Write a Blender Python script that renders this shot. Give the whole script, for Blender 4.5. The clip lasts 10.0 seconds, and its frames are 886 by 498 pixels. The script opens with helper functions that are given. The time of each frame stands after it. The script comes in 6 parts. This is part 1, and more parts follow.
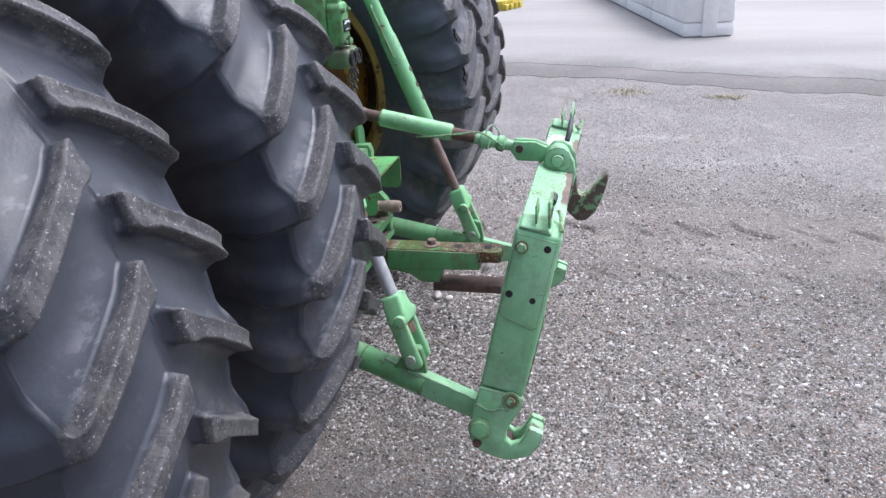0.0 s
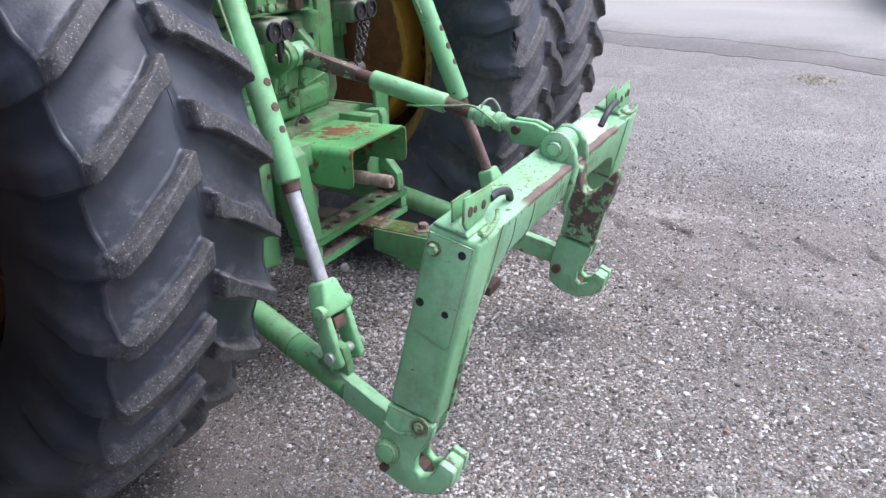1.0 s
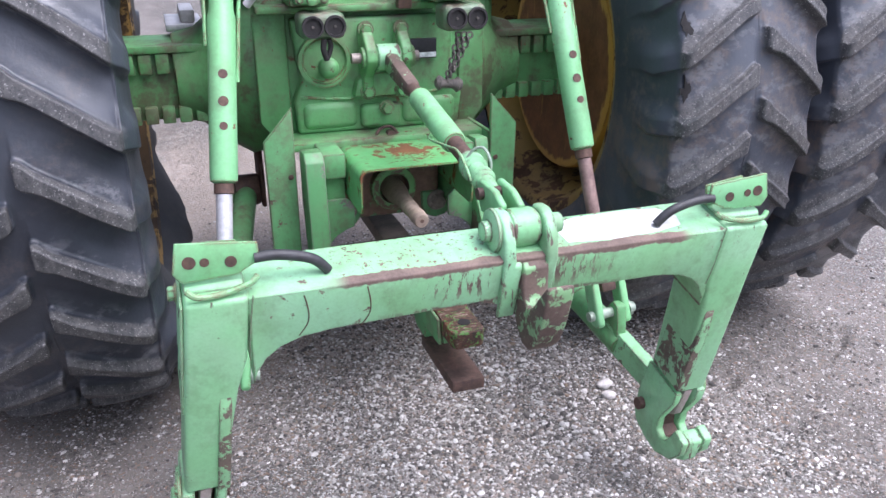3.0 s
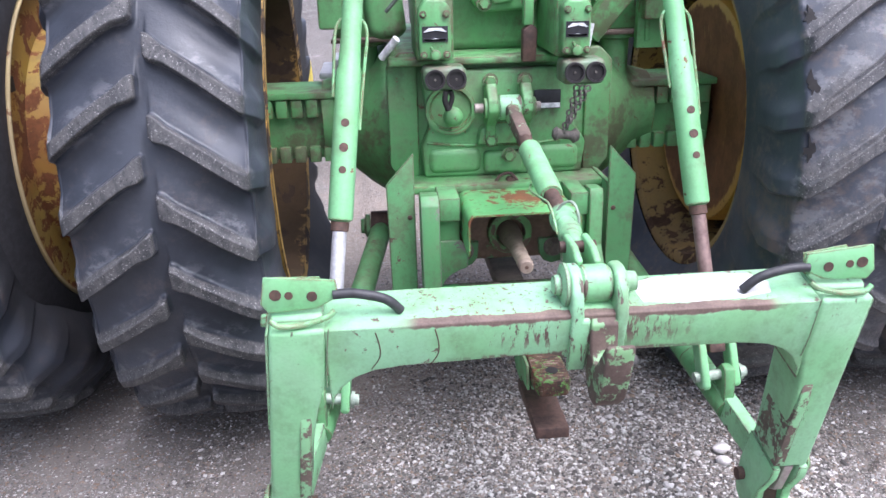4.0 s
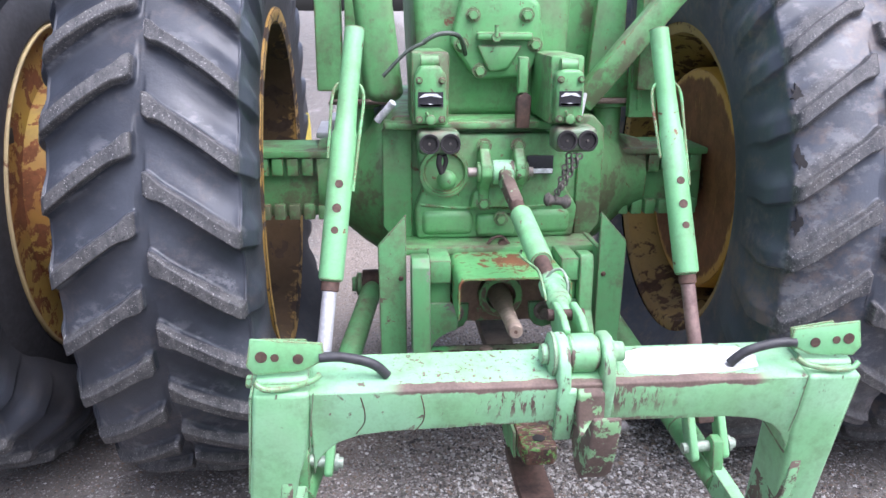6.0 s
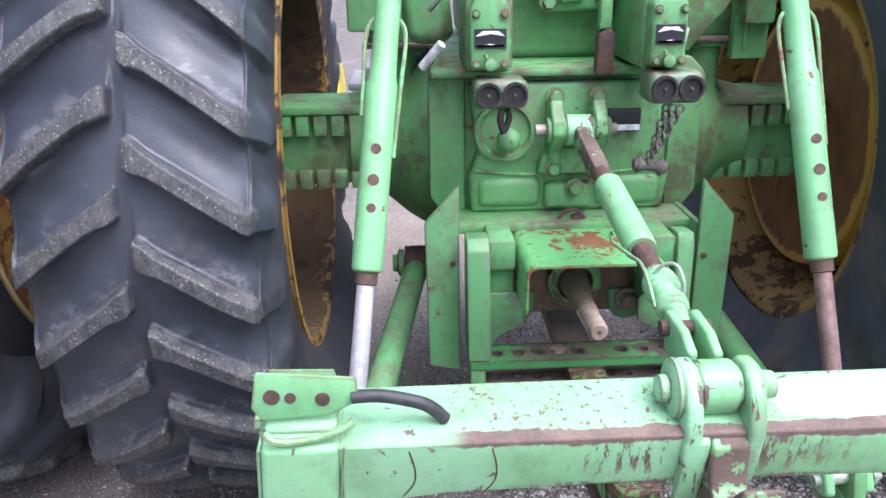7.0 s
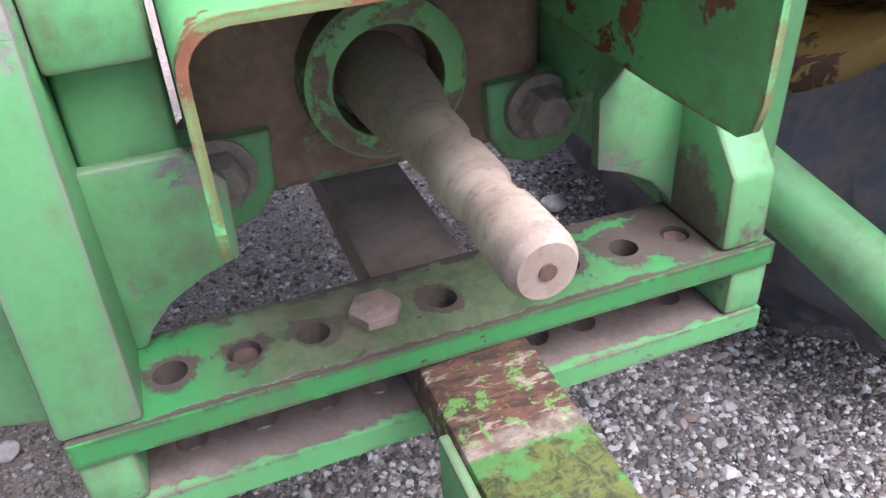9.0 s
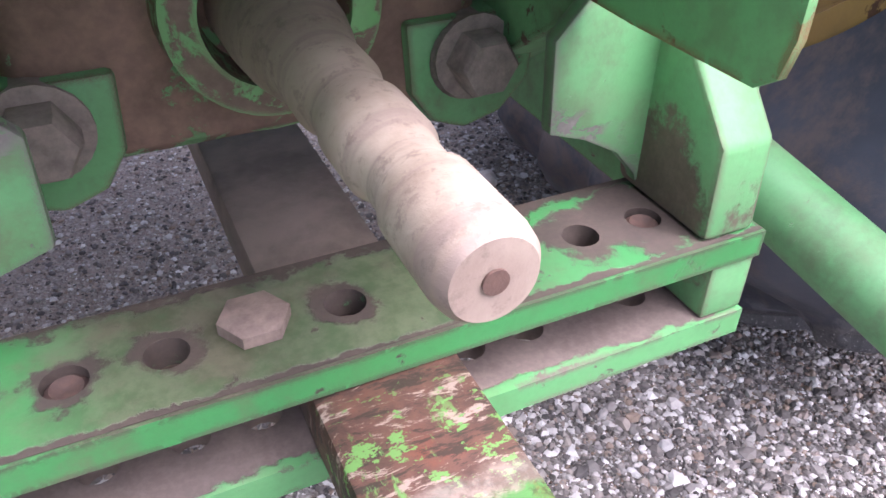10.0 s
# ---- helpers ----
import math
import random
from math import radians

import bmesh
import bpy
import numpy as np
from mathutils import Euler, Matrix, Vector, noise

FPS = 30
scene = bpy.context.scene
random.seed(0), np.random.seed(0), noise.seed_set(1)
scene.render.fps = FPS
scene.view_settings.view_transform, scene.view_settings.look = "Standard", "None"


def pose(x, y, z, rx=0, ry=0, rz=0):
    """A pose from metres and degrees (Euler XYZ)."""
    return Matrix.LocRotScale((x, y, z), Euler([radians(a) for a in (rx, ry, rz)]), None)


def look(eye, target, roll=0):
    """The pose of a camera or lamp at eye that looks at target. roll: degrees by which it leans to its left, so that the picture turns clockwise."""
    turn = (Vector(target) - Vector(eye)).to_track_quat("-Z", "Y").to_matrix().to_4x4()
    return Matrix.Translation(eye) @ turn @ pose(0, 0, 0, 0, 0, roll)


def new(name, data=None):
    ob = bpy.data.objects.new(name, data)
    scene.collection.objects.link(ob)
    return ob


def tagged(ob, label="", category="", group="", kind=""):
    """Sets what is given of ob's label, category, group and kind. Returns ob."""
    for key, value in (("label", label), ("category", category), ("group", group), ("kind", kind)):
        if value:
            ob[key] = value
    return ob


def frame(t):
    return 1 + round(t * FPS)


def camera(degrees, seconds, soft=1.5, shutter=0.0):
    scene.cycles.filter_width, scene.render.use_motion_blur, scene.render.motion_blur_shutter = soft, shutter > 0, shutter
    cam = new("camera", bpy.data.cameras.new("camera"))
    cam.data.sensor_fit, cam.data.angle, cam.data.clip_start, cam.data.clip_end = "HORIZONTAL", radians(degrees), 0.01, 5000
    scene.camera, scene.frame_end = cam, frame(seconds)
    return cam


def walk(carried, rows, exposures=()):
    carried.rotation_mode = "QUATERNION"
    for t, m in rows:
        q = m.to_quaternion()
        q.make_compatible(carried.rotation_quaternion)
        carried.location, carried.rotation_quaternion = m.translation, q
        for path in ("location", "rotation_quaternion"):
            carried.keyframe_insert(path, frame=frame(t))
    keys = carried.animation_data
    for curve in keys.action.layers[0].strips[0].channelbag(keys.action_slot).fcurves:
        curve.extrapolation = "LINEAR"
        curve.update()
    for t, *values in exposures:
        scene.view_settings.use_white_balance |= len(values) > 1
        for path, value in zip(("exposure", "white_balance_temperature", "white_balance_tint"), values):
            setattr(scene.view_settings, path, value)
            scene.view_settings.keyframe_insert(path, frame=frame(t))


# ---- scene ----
cam = camera(58.9, 10.0)
PATH = [
    (0, (-2.202, -0.623, 1.391), (-0.402, -0.219, 0.619), -2.5),
    (0.5, (-2.012, -0.901, 1.39), (-0.311, -0.226, 0.583), -3.9),
    (1, (-1.711, -1.101, 1.303), (-0.118, -0.221, 0.474), -1.5),
    (1.5, (-1.463, -1.225, 1.285), (-0.025, -0.178, 0.371), -3.4),
    (2, (-1.153, -1.44, 1.278), (0.055, -0.132, 0.367), 0.1),
    (2.2, (-1.033, -1.488, 1.288), (0.079, -0.094, 0.383), 0.2),
    (3.3, (-0.387, -1.65, 1.236), (-0.033, 0.165, 0.474), -1.4),
    (3.5, (-0.351, -1.677, 1.254), (-0.138, 0.166, 0.507), -2.5),
    (4, (-0.336, -1.7, 1.296), (-0.185, 0.161, 0.579), -1.4),
    (4.5, (-0.339, -1.718, 1.312), (-0.184, 0.16, 0.641), -0.0),
    (5, (-0.34, -1.73, 1.322), (-0.214, 0.167, 0.701), 0.2),
    (5.2, (-0.341, -1.725, 1.32), (-0.197, 0.174, 0.709), 0.7),
    (6.3, (-0.322, -1.662, 1.313), (-0.147, 0.243, 0.728), 0.2),
    (6.5, (-0.321, -1.605, 1.296), (-0.188, 0.299, 0.696), 0.1),
    (7, (-0.343, -1.318, 1.255), (-0.271, 0.553, 0.554), -1.0),
    (7.5, (-0.337, -1.031, 1.174), (-0.237, 0.806, 0.39), -4.6),
    (8, (-0.267, -0.673, 1.053), (-0.118, 1.107, 0.153), -6.5),
    (8.5, (-0.189, -0.422, 0.922), (0.126, 1.253, -0.126), -8.1),
    (9, (-0.135, -0.251, 0.791), (0.404, 1.307, -0.34), -3.4),
    (9.5, (-0.103, -0.18, 0.739), (0.529, 1.32, -0.424), -1.4),
    (10, (-0.09, -0.154, 0.724), (0.607, 1.301, -0.459), 0.6),
]
walk(cam, [(t, look(eye, aim, roll)) for t, eye, aim, roll in PATH], exposures=[(0, 1.2, 5760, 15), (1, 1.22, 5740, 17), (2, 1.06, 5720, 18), (3.5, 1.48, 5700, 19), (8.0, 1.56, 5700, 19), (8.5, 1.62, 5730, 20), (9.0, 2.12, 5780, 23), (9.5, 2.54, 5850, 28), (10, 2.5, 5850, 30)])

# ==== light ====
world = bpy.data.worlds.new("overcast_sky")
scene.world = world
world.use_nodes = True
wn = world.node_tree
sky = wn.nodes.new("ShaderNodeTexSky")
sky.sky_type = "NISHITA"
sky.sun_disc = False
sky.sun_elevation = radians(62)
sky.sun_rotation = radians(140)
sky.air_density, sky.dust_density, sky.ozone_density = 1.0, 6.0, 1.0
grey = wn.nodes.new("ShaderNodeHueSaturation")  # thin cloud greys the blue
grey.inputs["Saturation"].default_value = 0.6
wn.links.new(sky.outputs["Color"], grey.inputs["Color"])
wn.links.new(grey.outputs["Color"], wn.nodes["Background"].inputs["Color"])
wn.nodes["Background"].inputs["Strength"].default_value = 0.118
sun_data = bpy.data.lights.new("sun", "SUN")
sun_data.energy, sun_data.angle, sun_data.color = 1.3, radians(55), (1.0, 0.97, 0.93)
sun = new("sun", sun_data)
sun.matrix_world = look((1.7, -2.0, 4.9), (0, 0, 0))


# ==== materials ====
class Graph:
    """A small writer of node materials."""

    def __init__(self, name):
        self.mat = bpy.data.materials.new(name)
        self.mat.use_nodes = True
        self.tree = self.mat.node_tree
        self.bsdf = self.tree.nodes["Principled BSDF"]
        self.coord = self.node("ShaderNodeTexCoord").outputs["Object"]

    def node(self, kind, **values):
        n = self.tree.nodes.new(kind)
        for key, value in values.items():
            n.inputs[key.replace("_", " ")].default_value = value
        return n

    def link(self, a, b):
        self.tree.links.new(a, b)
        return b

    def noise(self, scale, detail=6.0, rough=0.6, stretch=None, distortion=0.0):
        n = self.node("ShaderNodeTexNoise", Scale=scale, Detail=detail, Roughness=rough, Distortion=distortion)
        vector = self.coord
        if stretch:
            m = self.node("ShaderNodeMapping")
            m.inputs["Scale"].default_value = stretch
            self.link(vector, m.inputs["Vector"])
            vector = m.outputs["Vector"]
        self.link(vector, n.inputs["Vector"])
        return n.outputs["Fac"]

    def steps(self, value, low, high):
        n = self.node("ShaderNodeMapRange")
        n.inputs["From Min"].default_value, n.inputs["From Max"].default_value = low, high
        n.interpolation_type = "SMOOTHSTEP"
        self.link(value, n.inputs["Value"])
        return n.outputs["Result"]

    def mix(self, factor, a, b):
        n = self.tree.nodes.new("ShaderNodeMix")
        n.data_type = "RGBA"
        for value, socket in ((factor, n.inputs[0]), (a, n.inputs[6]), (b, n.inputs[7])):
            if isinstance(value, (int, float)):
                socket.default_value = value
            elif isinstance(value, tuple):
                socket.default_value = (*value, 1.0)
            else:
                self.link(value, socket)
        return n.outputs[2]

    def math(self, kind, a, b=0.0):
        n = self.tree.nodes.new("ShaderNodeMath")
        n.operation = kind
        for value, socket in ((a, n.inputs[0]), (b, n.inputs[1])):
            if isinstance(value, (int, float)):
                socket.default_value = value
            else:
                self.link(value, socket)
        return n.outputs[0]

    def height(self, value, distance, strength=1.0):
        n = self.node("ShaderNodeBump", Strength=strength, Distance=distance)
        self.link(value, n.inputs["Height"])
        self.link(n.outputs["Normal"], self.bsdf.inputs["Normal"])

    def axis(self, index):
        n = self.tree.nodes.new("ShaderNodeSeparateXYZ")
        self.link(self.coord, n.inputs[0])
        return n.outputs[index]

    def up(self):
        g = self.tree.nodes.new("ShaderNodeNewGeometry")
        n = self.tree.nodes.new("ShaderNodeSeparateXYZ")
        self.link(g.outputs["Normal"], n.inputs[0])
        return n.outputs[2]

    def done(self, color, rough, metal=0.0, specular=0.5):
        for value, key in ((color, "Base Color"), (rough, "Roughness"), (metal, "Metallic"), (specular, "Specular IOR Level")):
            socket = self.bsdf.inputs[key]
            if isinstance(value, tuple):
                socket.default_value = (*value, 1.0)
            elif isinstance(value, (int, float)):
                socket.default_value = value
            else:
                self.link(value, socket)
        return self.mat


RUST = (0.105, 0.048, 0.030)
DUST = (0.165, 0.135, 0.100)


def paint(name, color, chips=0.5, dust=0.3, faded=(0.30, 0.55, 0.34), fade=0.3, rough=0.42, streak=None, scale=1.0, rust=RUST, wear=0.16, bare=None, grime=0.35, film=None, blotch=0.0):
    """Worn enamel: faded patches, settled dust, and chips down to brown primer and rust."""
    g = Graph(name)
    broad = g.noise(5.0 * scale, 4.0, 0.55)
    fine = g.noise(28.0 * scale, 9.0, 0.68, stretch=streak, distortion=0.3)
    grit = g.noise(160.0 * scale, 4.0, 0.7)
    body = g.mix(g.math("MULTIPLY", g.steps(broad, 0.35, 0.7), fade), color, faded)
    body = g.mix(g.math("MULTIPLY", g.steps(grit, 0.4, 0.7), 0.16), body, tuple(c * 0.55 for c in color))
    runs = g.math("ADD", g.math("MULTIPLY", g.noise(11.0 * scale, 7.0, 0.7, stretch=(1.0, 1.0, 0.4)), 0.6), g.math("MULTIPLY", g.noise(46.0 * scale, 5.0, 0.7), 0.4))
    body = g.mix(g.math("MULTIPLY", g.steps(runs, 0.46, 0.66), grime), body, tuple(0.35 * c + 0.5 * d for c, d in zip(color, (0.10, 0.085, 0.055))))
    top = g.steps(g.up(), 0.3, 0.95)
    settle = g.math("MULTIPLY", g.math("ADD", g.math("MULTIPLY", top, 0.6), 0.4), g.steps(g.noise(9.0 * scale, 6.0, 0.65), 0.42, 0.72))
    body = g.mix(g.math("MULTIPLY", settle, dust), body, DUST)
    if blotch:
        stain = g.math("ADD", g.math("MULTIPLY", g.noise(6.0, 5.0, 0.6, stretch=(1.0, 1.0, 0.7)), 0.65), g.math("MULTIPLY", g.noise(34.0, 6.0, 0.7), 0.35))
        body = g.mix(g.math("MULTIPLY", g.steps(stain, 0.50, 0.60), blotch), body, (0.100, 0.076, 0.050))
    if film:
        at, reach, share = film
        off = g.math("ABSOLUTE", g.math("SUBTRACT", g.axis(0), at))
        off = g.math("ADD", off, g.math("MULTIPLY", g.math("SUBTRACT", g.noise(14.0, 6.0, 0.65), 0.5), 0.16))
        haze = g.math("MULTIPLY", g.math("MULTIPLY", top, g.steps(off, reach, 0.35 * reach)), share)
        body = g.mix(haze, body, g.mix(g.steps(g.noise(55.0, 6.0, 0.7), 0.38, 0.62), (0.062, 0.048, 0.034), (0.135, 0.104, 0.080)))
    edge = 0.74 - 0.22 * chips
    bev = g.tree.nodes.new("ShaderNodeBevel")
    bev.samples = 4
    bev.inputs["Radius"].default_value = 0.007
    geo = g.tree.nodes.new("ShaderNodeNewGeometry")
    dot = g.tree.nodes.new("ShaderNodeVectorMath")
    dot.operation = "DOT_PRODUCT"
    g.link(bev.outputs["Normal"], dot.inputs[0])
    g.link(geo.outputs["Normal"], dot.inputs[1])
    rim = g.steps(dot.outputs["Value"], 0.985, 0.90)
    fine = g.math("ADD", fine, g.math("MULTIPLY", rim, wear))
    chip = g.steps(g.math("ADD", g.math("MULTIPLY", fine, 0.8), g.math("MULTIPLY", broad, 0.25)), edge - 0.015, edge + 0.02)
    if bare is not None:
        chip = g.math("MAXIMUM", chip, bare(g, fine, grit))
    spots = g.mix(g.math("ADD", g.math("MULTIPLY", g.steps(grit, 0.35, 0.7), 0.35), g.math("MULTIPLY", g.steps(g.noise(17.0, 6.0, 0.65), 0.35, 0.68), 0.65)), rust, tuple(c * 2.0 for c in rust))
    body = g.mix(chip, body, spots)
    g.height(g.math("ADD", g.math("MULTIPLY", chip, -0.7), g.math("MULTIPLY", grit, 0.25)), 0.0012, 0.6)
    return g.done(body, g.math("ADD", g.math("MULTIPLY", g.math("MAXIMUM", chip, settle), 0.35), rough))


def rusty(name, dark, light, scale=1.0, rough=0.75, metal=0.2, moss=0.0):
    g = Graph(name)
    a = g.noise(14.0 * scale, 8.0, 0.65)
    b = g.noise(90.0 * scale, 6.0, 0.7)
    color = g.mix(g.steps(g.math("ADD", g.math("MULTIPLY", a, 0.6), g.math("MULTIPLY", b, 0.4)), 0.35, 0.65), dark, light)
    if moss:
        green = g.steps(g.noise(26.0 * scale, 8.0, 0.7, stretch=(1.6, 0.7, 1.0)), 0.66 - 0.08 * moss, 0.71 - 0.08 * moss)
        if moss >= 1.0:
            green = g.math("MULTIPLY", green, g.steps(g.math("ADD", g.axis(1), g.math("MULTIPLY", b, 0.06)), 0.12, 0.08))
            lines = g.noise(62.0, 7.0, 0.75, stretch=(0.55, 1.8, 1.0), distortion=0.4)
            flecks = g.steps(g.noise(95.0, 5.0, 0.7, stretch=(0.8, 1.2, 1.0)), 0.57, 0.60)
            # reddish glints, painted into the colour among the rust
            color = g.mix(g.math("MULTIPLY", g.steps(a, 0.52, 0.62), 0.7), color, (0.16, 0.045, 0.022))
            color = g.mix(g.math("MULTIPLY", g.steps(lines, 0.56, 0.62), 0.85), color, (0.33, 0.26, 0.21))
            color = g.mix(g.math("MULTIPLY", g.steps(lines, 0.48, 0.42), 0.9), color, (0.030, 0.022, 0.014))
            green = g.math("MAXIMUM", green, g.math("MULTIPLY", flecks, g.steps(g.axis(1), 0.10, 0.07)))
            color = g.mix(g.steps(g.math("ADD", g.axis(1), g.math("MULTIPLY", b, 0.03)), 0.11, 0.14), color, g.mix(g.steps(a, 0.35, 0.65), (0.120, 0.094, 0.074), (0.235, 0.185, 0.148)))
        color = g.mix(green, color, (0.11, 0.25, 0.06))
        if moss >= 1.0:
            # a mossy stretch behind a pale scraped seam
            wander = g.math("ADD", g.axis(1), g.math("MULTIPLY", g.math("SUBTRACT", g.noise(40.0, 5.0, 0.7), 0.5), 0.02))
            zone = g.math("MULTIPLY", g.steps(wander, 0.016, 0.010), g.steps(g.math("ADD", wander, g.math("MULTIPLY", g.math("SUBTRACT", a, 0.5), 0.10)), -0.145, -0.110))
            clumps = g.noise(110.0, 8.0, 0.78, distortion=0.8)
            mossy = g.mix(g.steps(clumps, 0.40, 0.58), (0.024, 0.030, 0.008), (0.095, 0.120, 0.022))
            mossy = g.mix(g.steps(g.noise(24.0, 6.0, 0.7), 0.50, 0.58), mossy, (0.055, 0.180, 0.040))
            mossy = g.mix(g.steps(clumps, 0.62, 0.66), mossy, (0.070, 0.035, 0.018))
            color = g.mix(g.math("MULTIPLY", zone, 0.92), color, mossy)
            seam = g.math("MULTIPLY", g.steps(wander, 0.010, 0.015), g.steps(wander, 0.030, 0.022))
            color = g.mix(g.math("MULTIPLY", seam, 0.5), color, g.mix(g.steps(b, 0.4, 0.6), (0.20, 0.16, 0.12), (0.36, 0.31, 0.26)))
    g.height(g.math("ADD", a, g.math("MULTIPLY", b, 0.5)), 0.002, 0.7)
    return g.done(color, rough, metal)


coupler_green = paint("faded_coupler_green", (0.22, 0.49, 0.235), chips=0.40, dust=0.28, wear=0.30, blotch=0.22, grime=0.42, scale=1.25, rust=(0.072, 0.056, 0.042), fade=0.6, faded=(0.34, 0.58, 0.37))
beam_green = paint("scraped_coupler_green", (0.22, 0.49, 0.235), chips=0.62, dust=0.3, blotch=0.35, fade=0.6, faded=(0.32, 0.58, 0.38), streak=(1.6, 1.0, 0.55), rust=(0.082, 0.062, 0.05))


def shield_patch(g, fine, grit):
    """An orange-brown rust patch worn through the middle of the shield's top."""
    sep = g.tree.nodes.new("ShaderNodeSeparateXYZ")
    g.link(g.coord, sep.inputs[0])
    dx, dy = g.math("MULTIPLY", g.math("SUBTRACT", sep.outputs[0], 0.025), 0.8), g.math("MULTIPLY", g.math("SUBTRACT", sep.outputs[1], 0.165), 0.6)
    far = g.math("SQRT", g.math("ADD", g.math("POWER", dx, 2.0), g.math("POWER", dy, 2.0)))
    return g.math("MULTIPLY", g.steps(g.math("ADD", far, g.math("MULTIPLY", g.math("SUBTRACT", fine, 0.5), 0.26)), 0.038, 0.031), g.steps(sep.outputs[2], 0.690, 0.698))


def beam_edge(g, fine, grit):
    """Bare metal along the beam's upper rear edge and rust that has run down from it."""
    sep = g.tree.nodes.new("ShaderNodeSeparateXYZ")
    g.link(g.coord, sep.inputs[0])
    y, z = g.math("ADD", sep.outputs[1], 0.47), g.math("SUBTRACT", sep.outputs[2], 0.70)
    depth = g.math("ADD", g.math("MULTIPLY", y, 0.974), g.math("MULTIPLY", z, 0.225))
    high = g.math("SUBTRACT", g.math("MULTIPLY", z, 0.974), g.math("MULTIPLY", y, 0.225))
    ragged = g.math("ADD", g.math("MULTIPLY", g.math("SUBTRACT", fine, 0.5), 0.022), g.math("MULTIPLY", g.math("SUBTRACT", g.noise(16.0, 5.0, 0.7), 0.5), 0.022))
    near = g.math("MULTIPLY", g.steps(g.math("ADD", depth, ragged), -0.033, -0.036), g.steps(g.math("ADD", high, ragged), 0.010, 0.014))
    along = g.math("MULTIPLY", g.steps(sep.outputs[0], -0.33, -0.28), g.steps(sep.outputs[0], 0.36, 0.32))
    runs = g.math("ADD", g.math("MULTIPLY", g.noise(52.0, 7.0, 0.72, stretch=(1.9, 1.0, 0.42)), 0.72), g.math("MULTIPLY", g.noise(9.0, 4.0, 0.6), 0.28))
    window = g.math("MULTIPLY", g.steps(sep.outputs[0], -0.30, -0.10), g.steps(sep.outputs[0], 0.30, 0.08))
    drip = g.steps(g.math("ADD", runs, g.math("MULTIPLY", window, 0.07)), 0.585, 0.62)
    face = g.math("MULTIPLY", g.steps(depth, -0.046, -0.050), g.steps(high, -0.066, -0.02))
    low = g.math("MULTIPLY", g.steps(g.math("ADD", high, ragged), -0.052, -0.058), g.math("MULTIPLY", g.steps(runs, 0.44, 0.50), window))
    flecks = g.math("MULTIPLY", g.steps(g.noise(105.0, 5.0, 0.7), 0.575, 0.60), g.math("MULTIPLY", g.steps(depth, -0.040, -0.034), along))
    bare = g.math("MAXIMUM", g.math("MULTIPLY", near, along), g.math("MULTIPLY", g.math("MULTIPLY", drip, window), face))
    return g.math("MAXIMUM", bare, g.math("MAXIMUM", low, flecks))


beam_paint = paint("streaked_beam_green", (0.225, 0.49, 0.235), chips=0.44, dust=0.3, wear=0.22, blotch=0.2, grime=0.42, fade=0.6, faded=(0.32, 0.58, 0.38), rust=(0.098, 0.069, 0.056), scale=1.3, bare=beam_edge)
case_green = paint("cast_case_green", (0.10, 0.30, 0.102), chips=0.34, dust=1.1, fade=0.45, faded=(0.175, 0.40, 0.17), rough=0.48, grime=0.7, blotch=0.75)

def oil_stain(g, fine, grit):
    """Oily dirt on the upright beside the last hole of the cross bar."""
    sep = g.tree.nodes.new("ShaderNodeSeparateXYZ")
    g.link(g.coord, sep.inputs[0])
    total = None
    for axis, at in ((0, 0.190), (1, 0.148), (2, 0.480)):
        d = g.math("POWER", g.math("SUBTRACT", sep.outputs[axis], at), 2.0)
        total = d if total is None else g.math("ADD", total, d)
    rough = g.math("MULTIPLY", g.math("SUBTRACT", g.noise(45.0, 7.0, 0.72), 0.5), 0.10)
    return g.math("MULTIPLY", g.steps(g.math("ADD", g.math("SQRT", total), rough), 0.058, 0.040), 0.9)


frame_green = paint("frame_green", (0.095, 0.285, 0.106), chips=0.38, dust=0.5, fade=0.5, faded=(0.14, 0.36, 0.155), wear=0.36, blotch=0.5, grime=0.75, rough=0.56, scale=1.4, rust=(0.082, 0.055, 0.042), bare=oil_stain)


def post_scuffs(g, fine, grit):
    """Clusters of short scrapes down to pale primer."""
    cluster = g.steps(g.noise(13.0, 3.0, 0.5), 0.55, 0.62)
    scrape = g.steps(g.noise(75.0, 7.0, 0.72, stretch=(0.7, 0.7, 1.3), distortion=0.4), 0.49, 0.52)
    return g.math("MULTIPLY", cluster, scrape)


post_green = paint("scuffed_post_green", (0.082, 0.245, 0.092), chips=0.42, dust=0.5, fade=0.5, faded=(0.11, 0.29, 0.125), wear=0.38, blotch=0.5, grime=0.65, scale=1.4, rust=(0.10, 0.092, 0.082), bare=post_scuffs)
shield_green = paint("shield_green", (0.118, 0.375, 0.128), chips=0.60, dust=0.35, fade=0.3, faded=(0.13, 0.44, 0.16), rust=(0.118, 0.046, 0.019), blotch=0.3, bare=shield_patch)

HOLES = (-0.178, -0.134, -0.091, -0.006, 0.084, 0.130, 0.172)


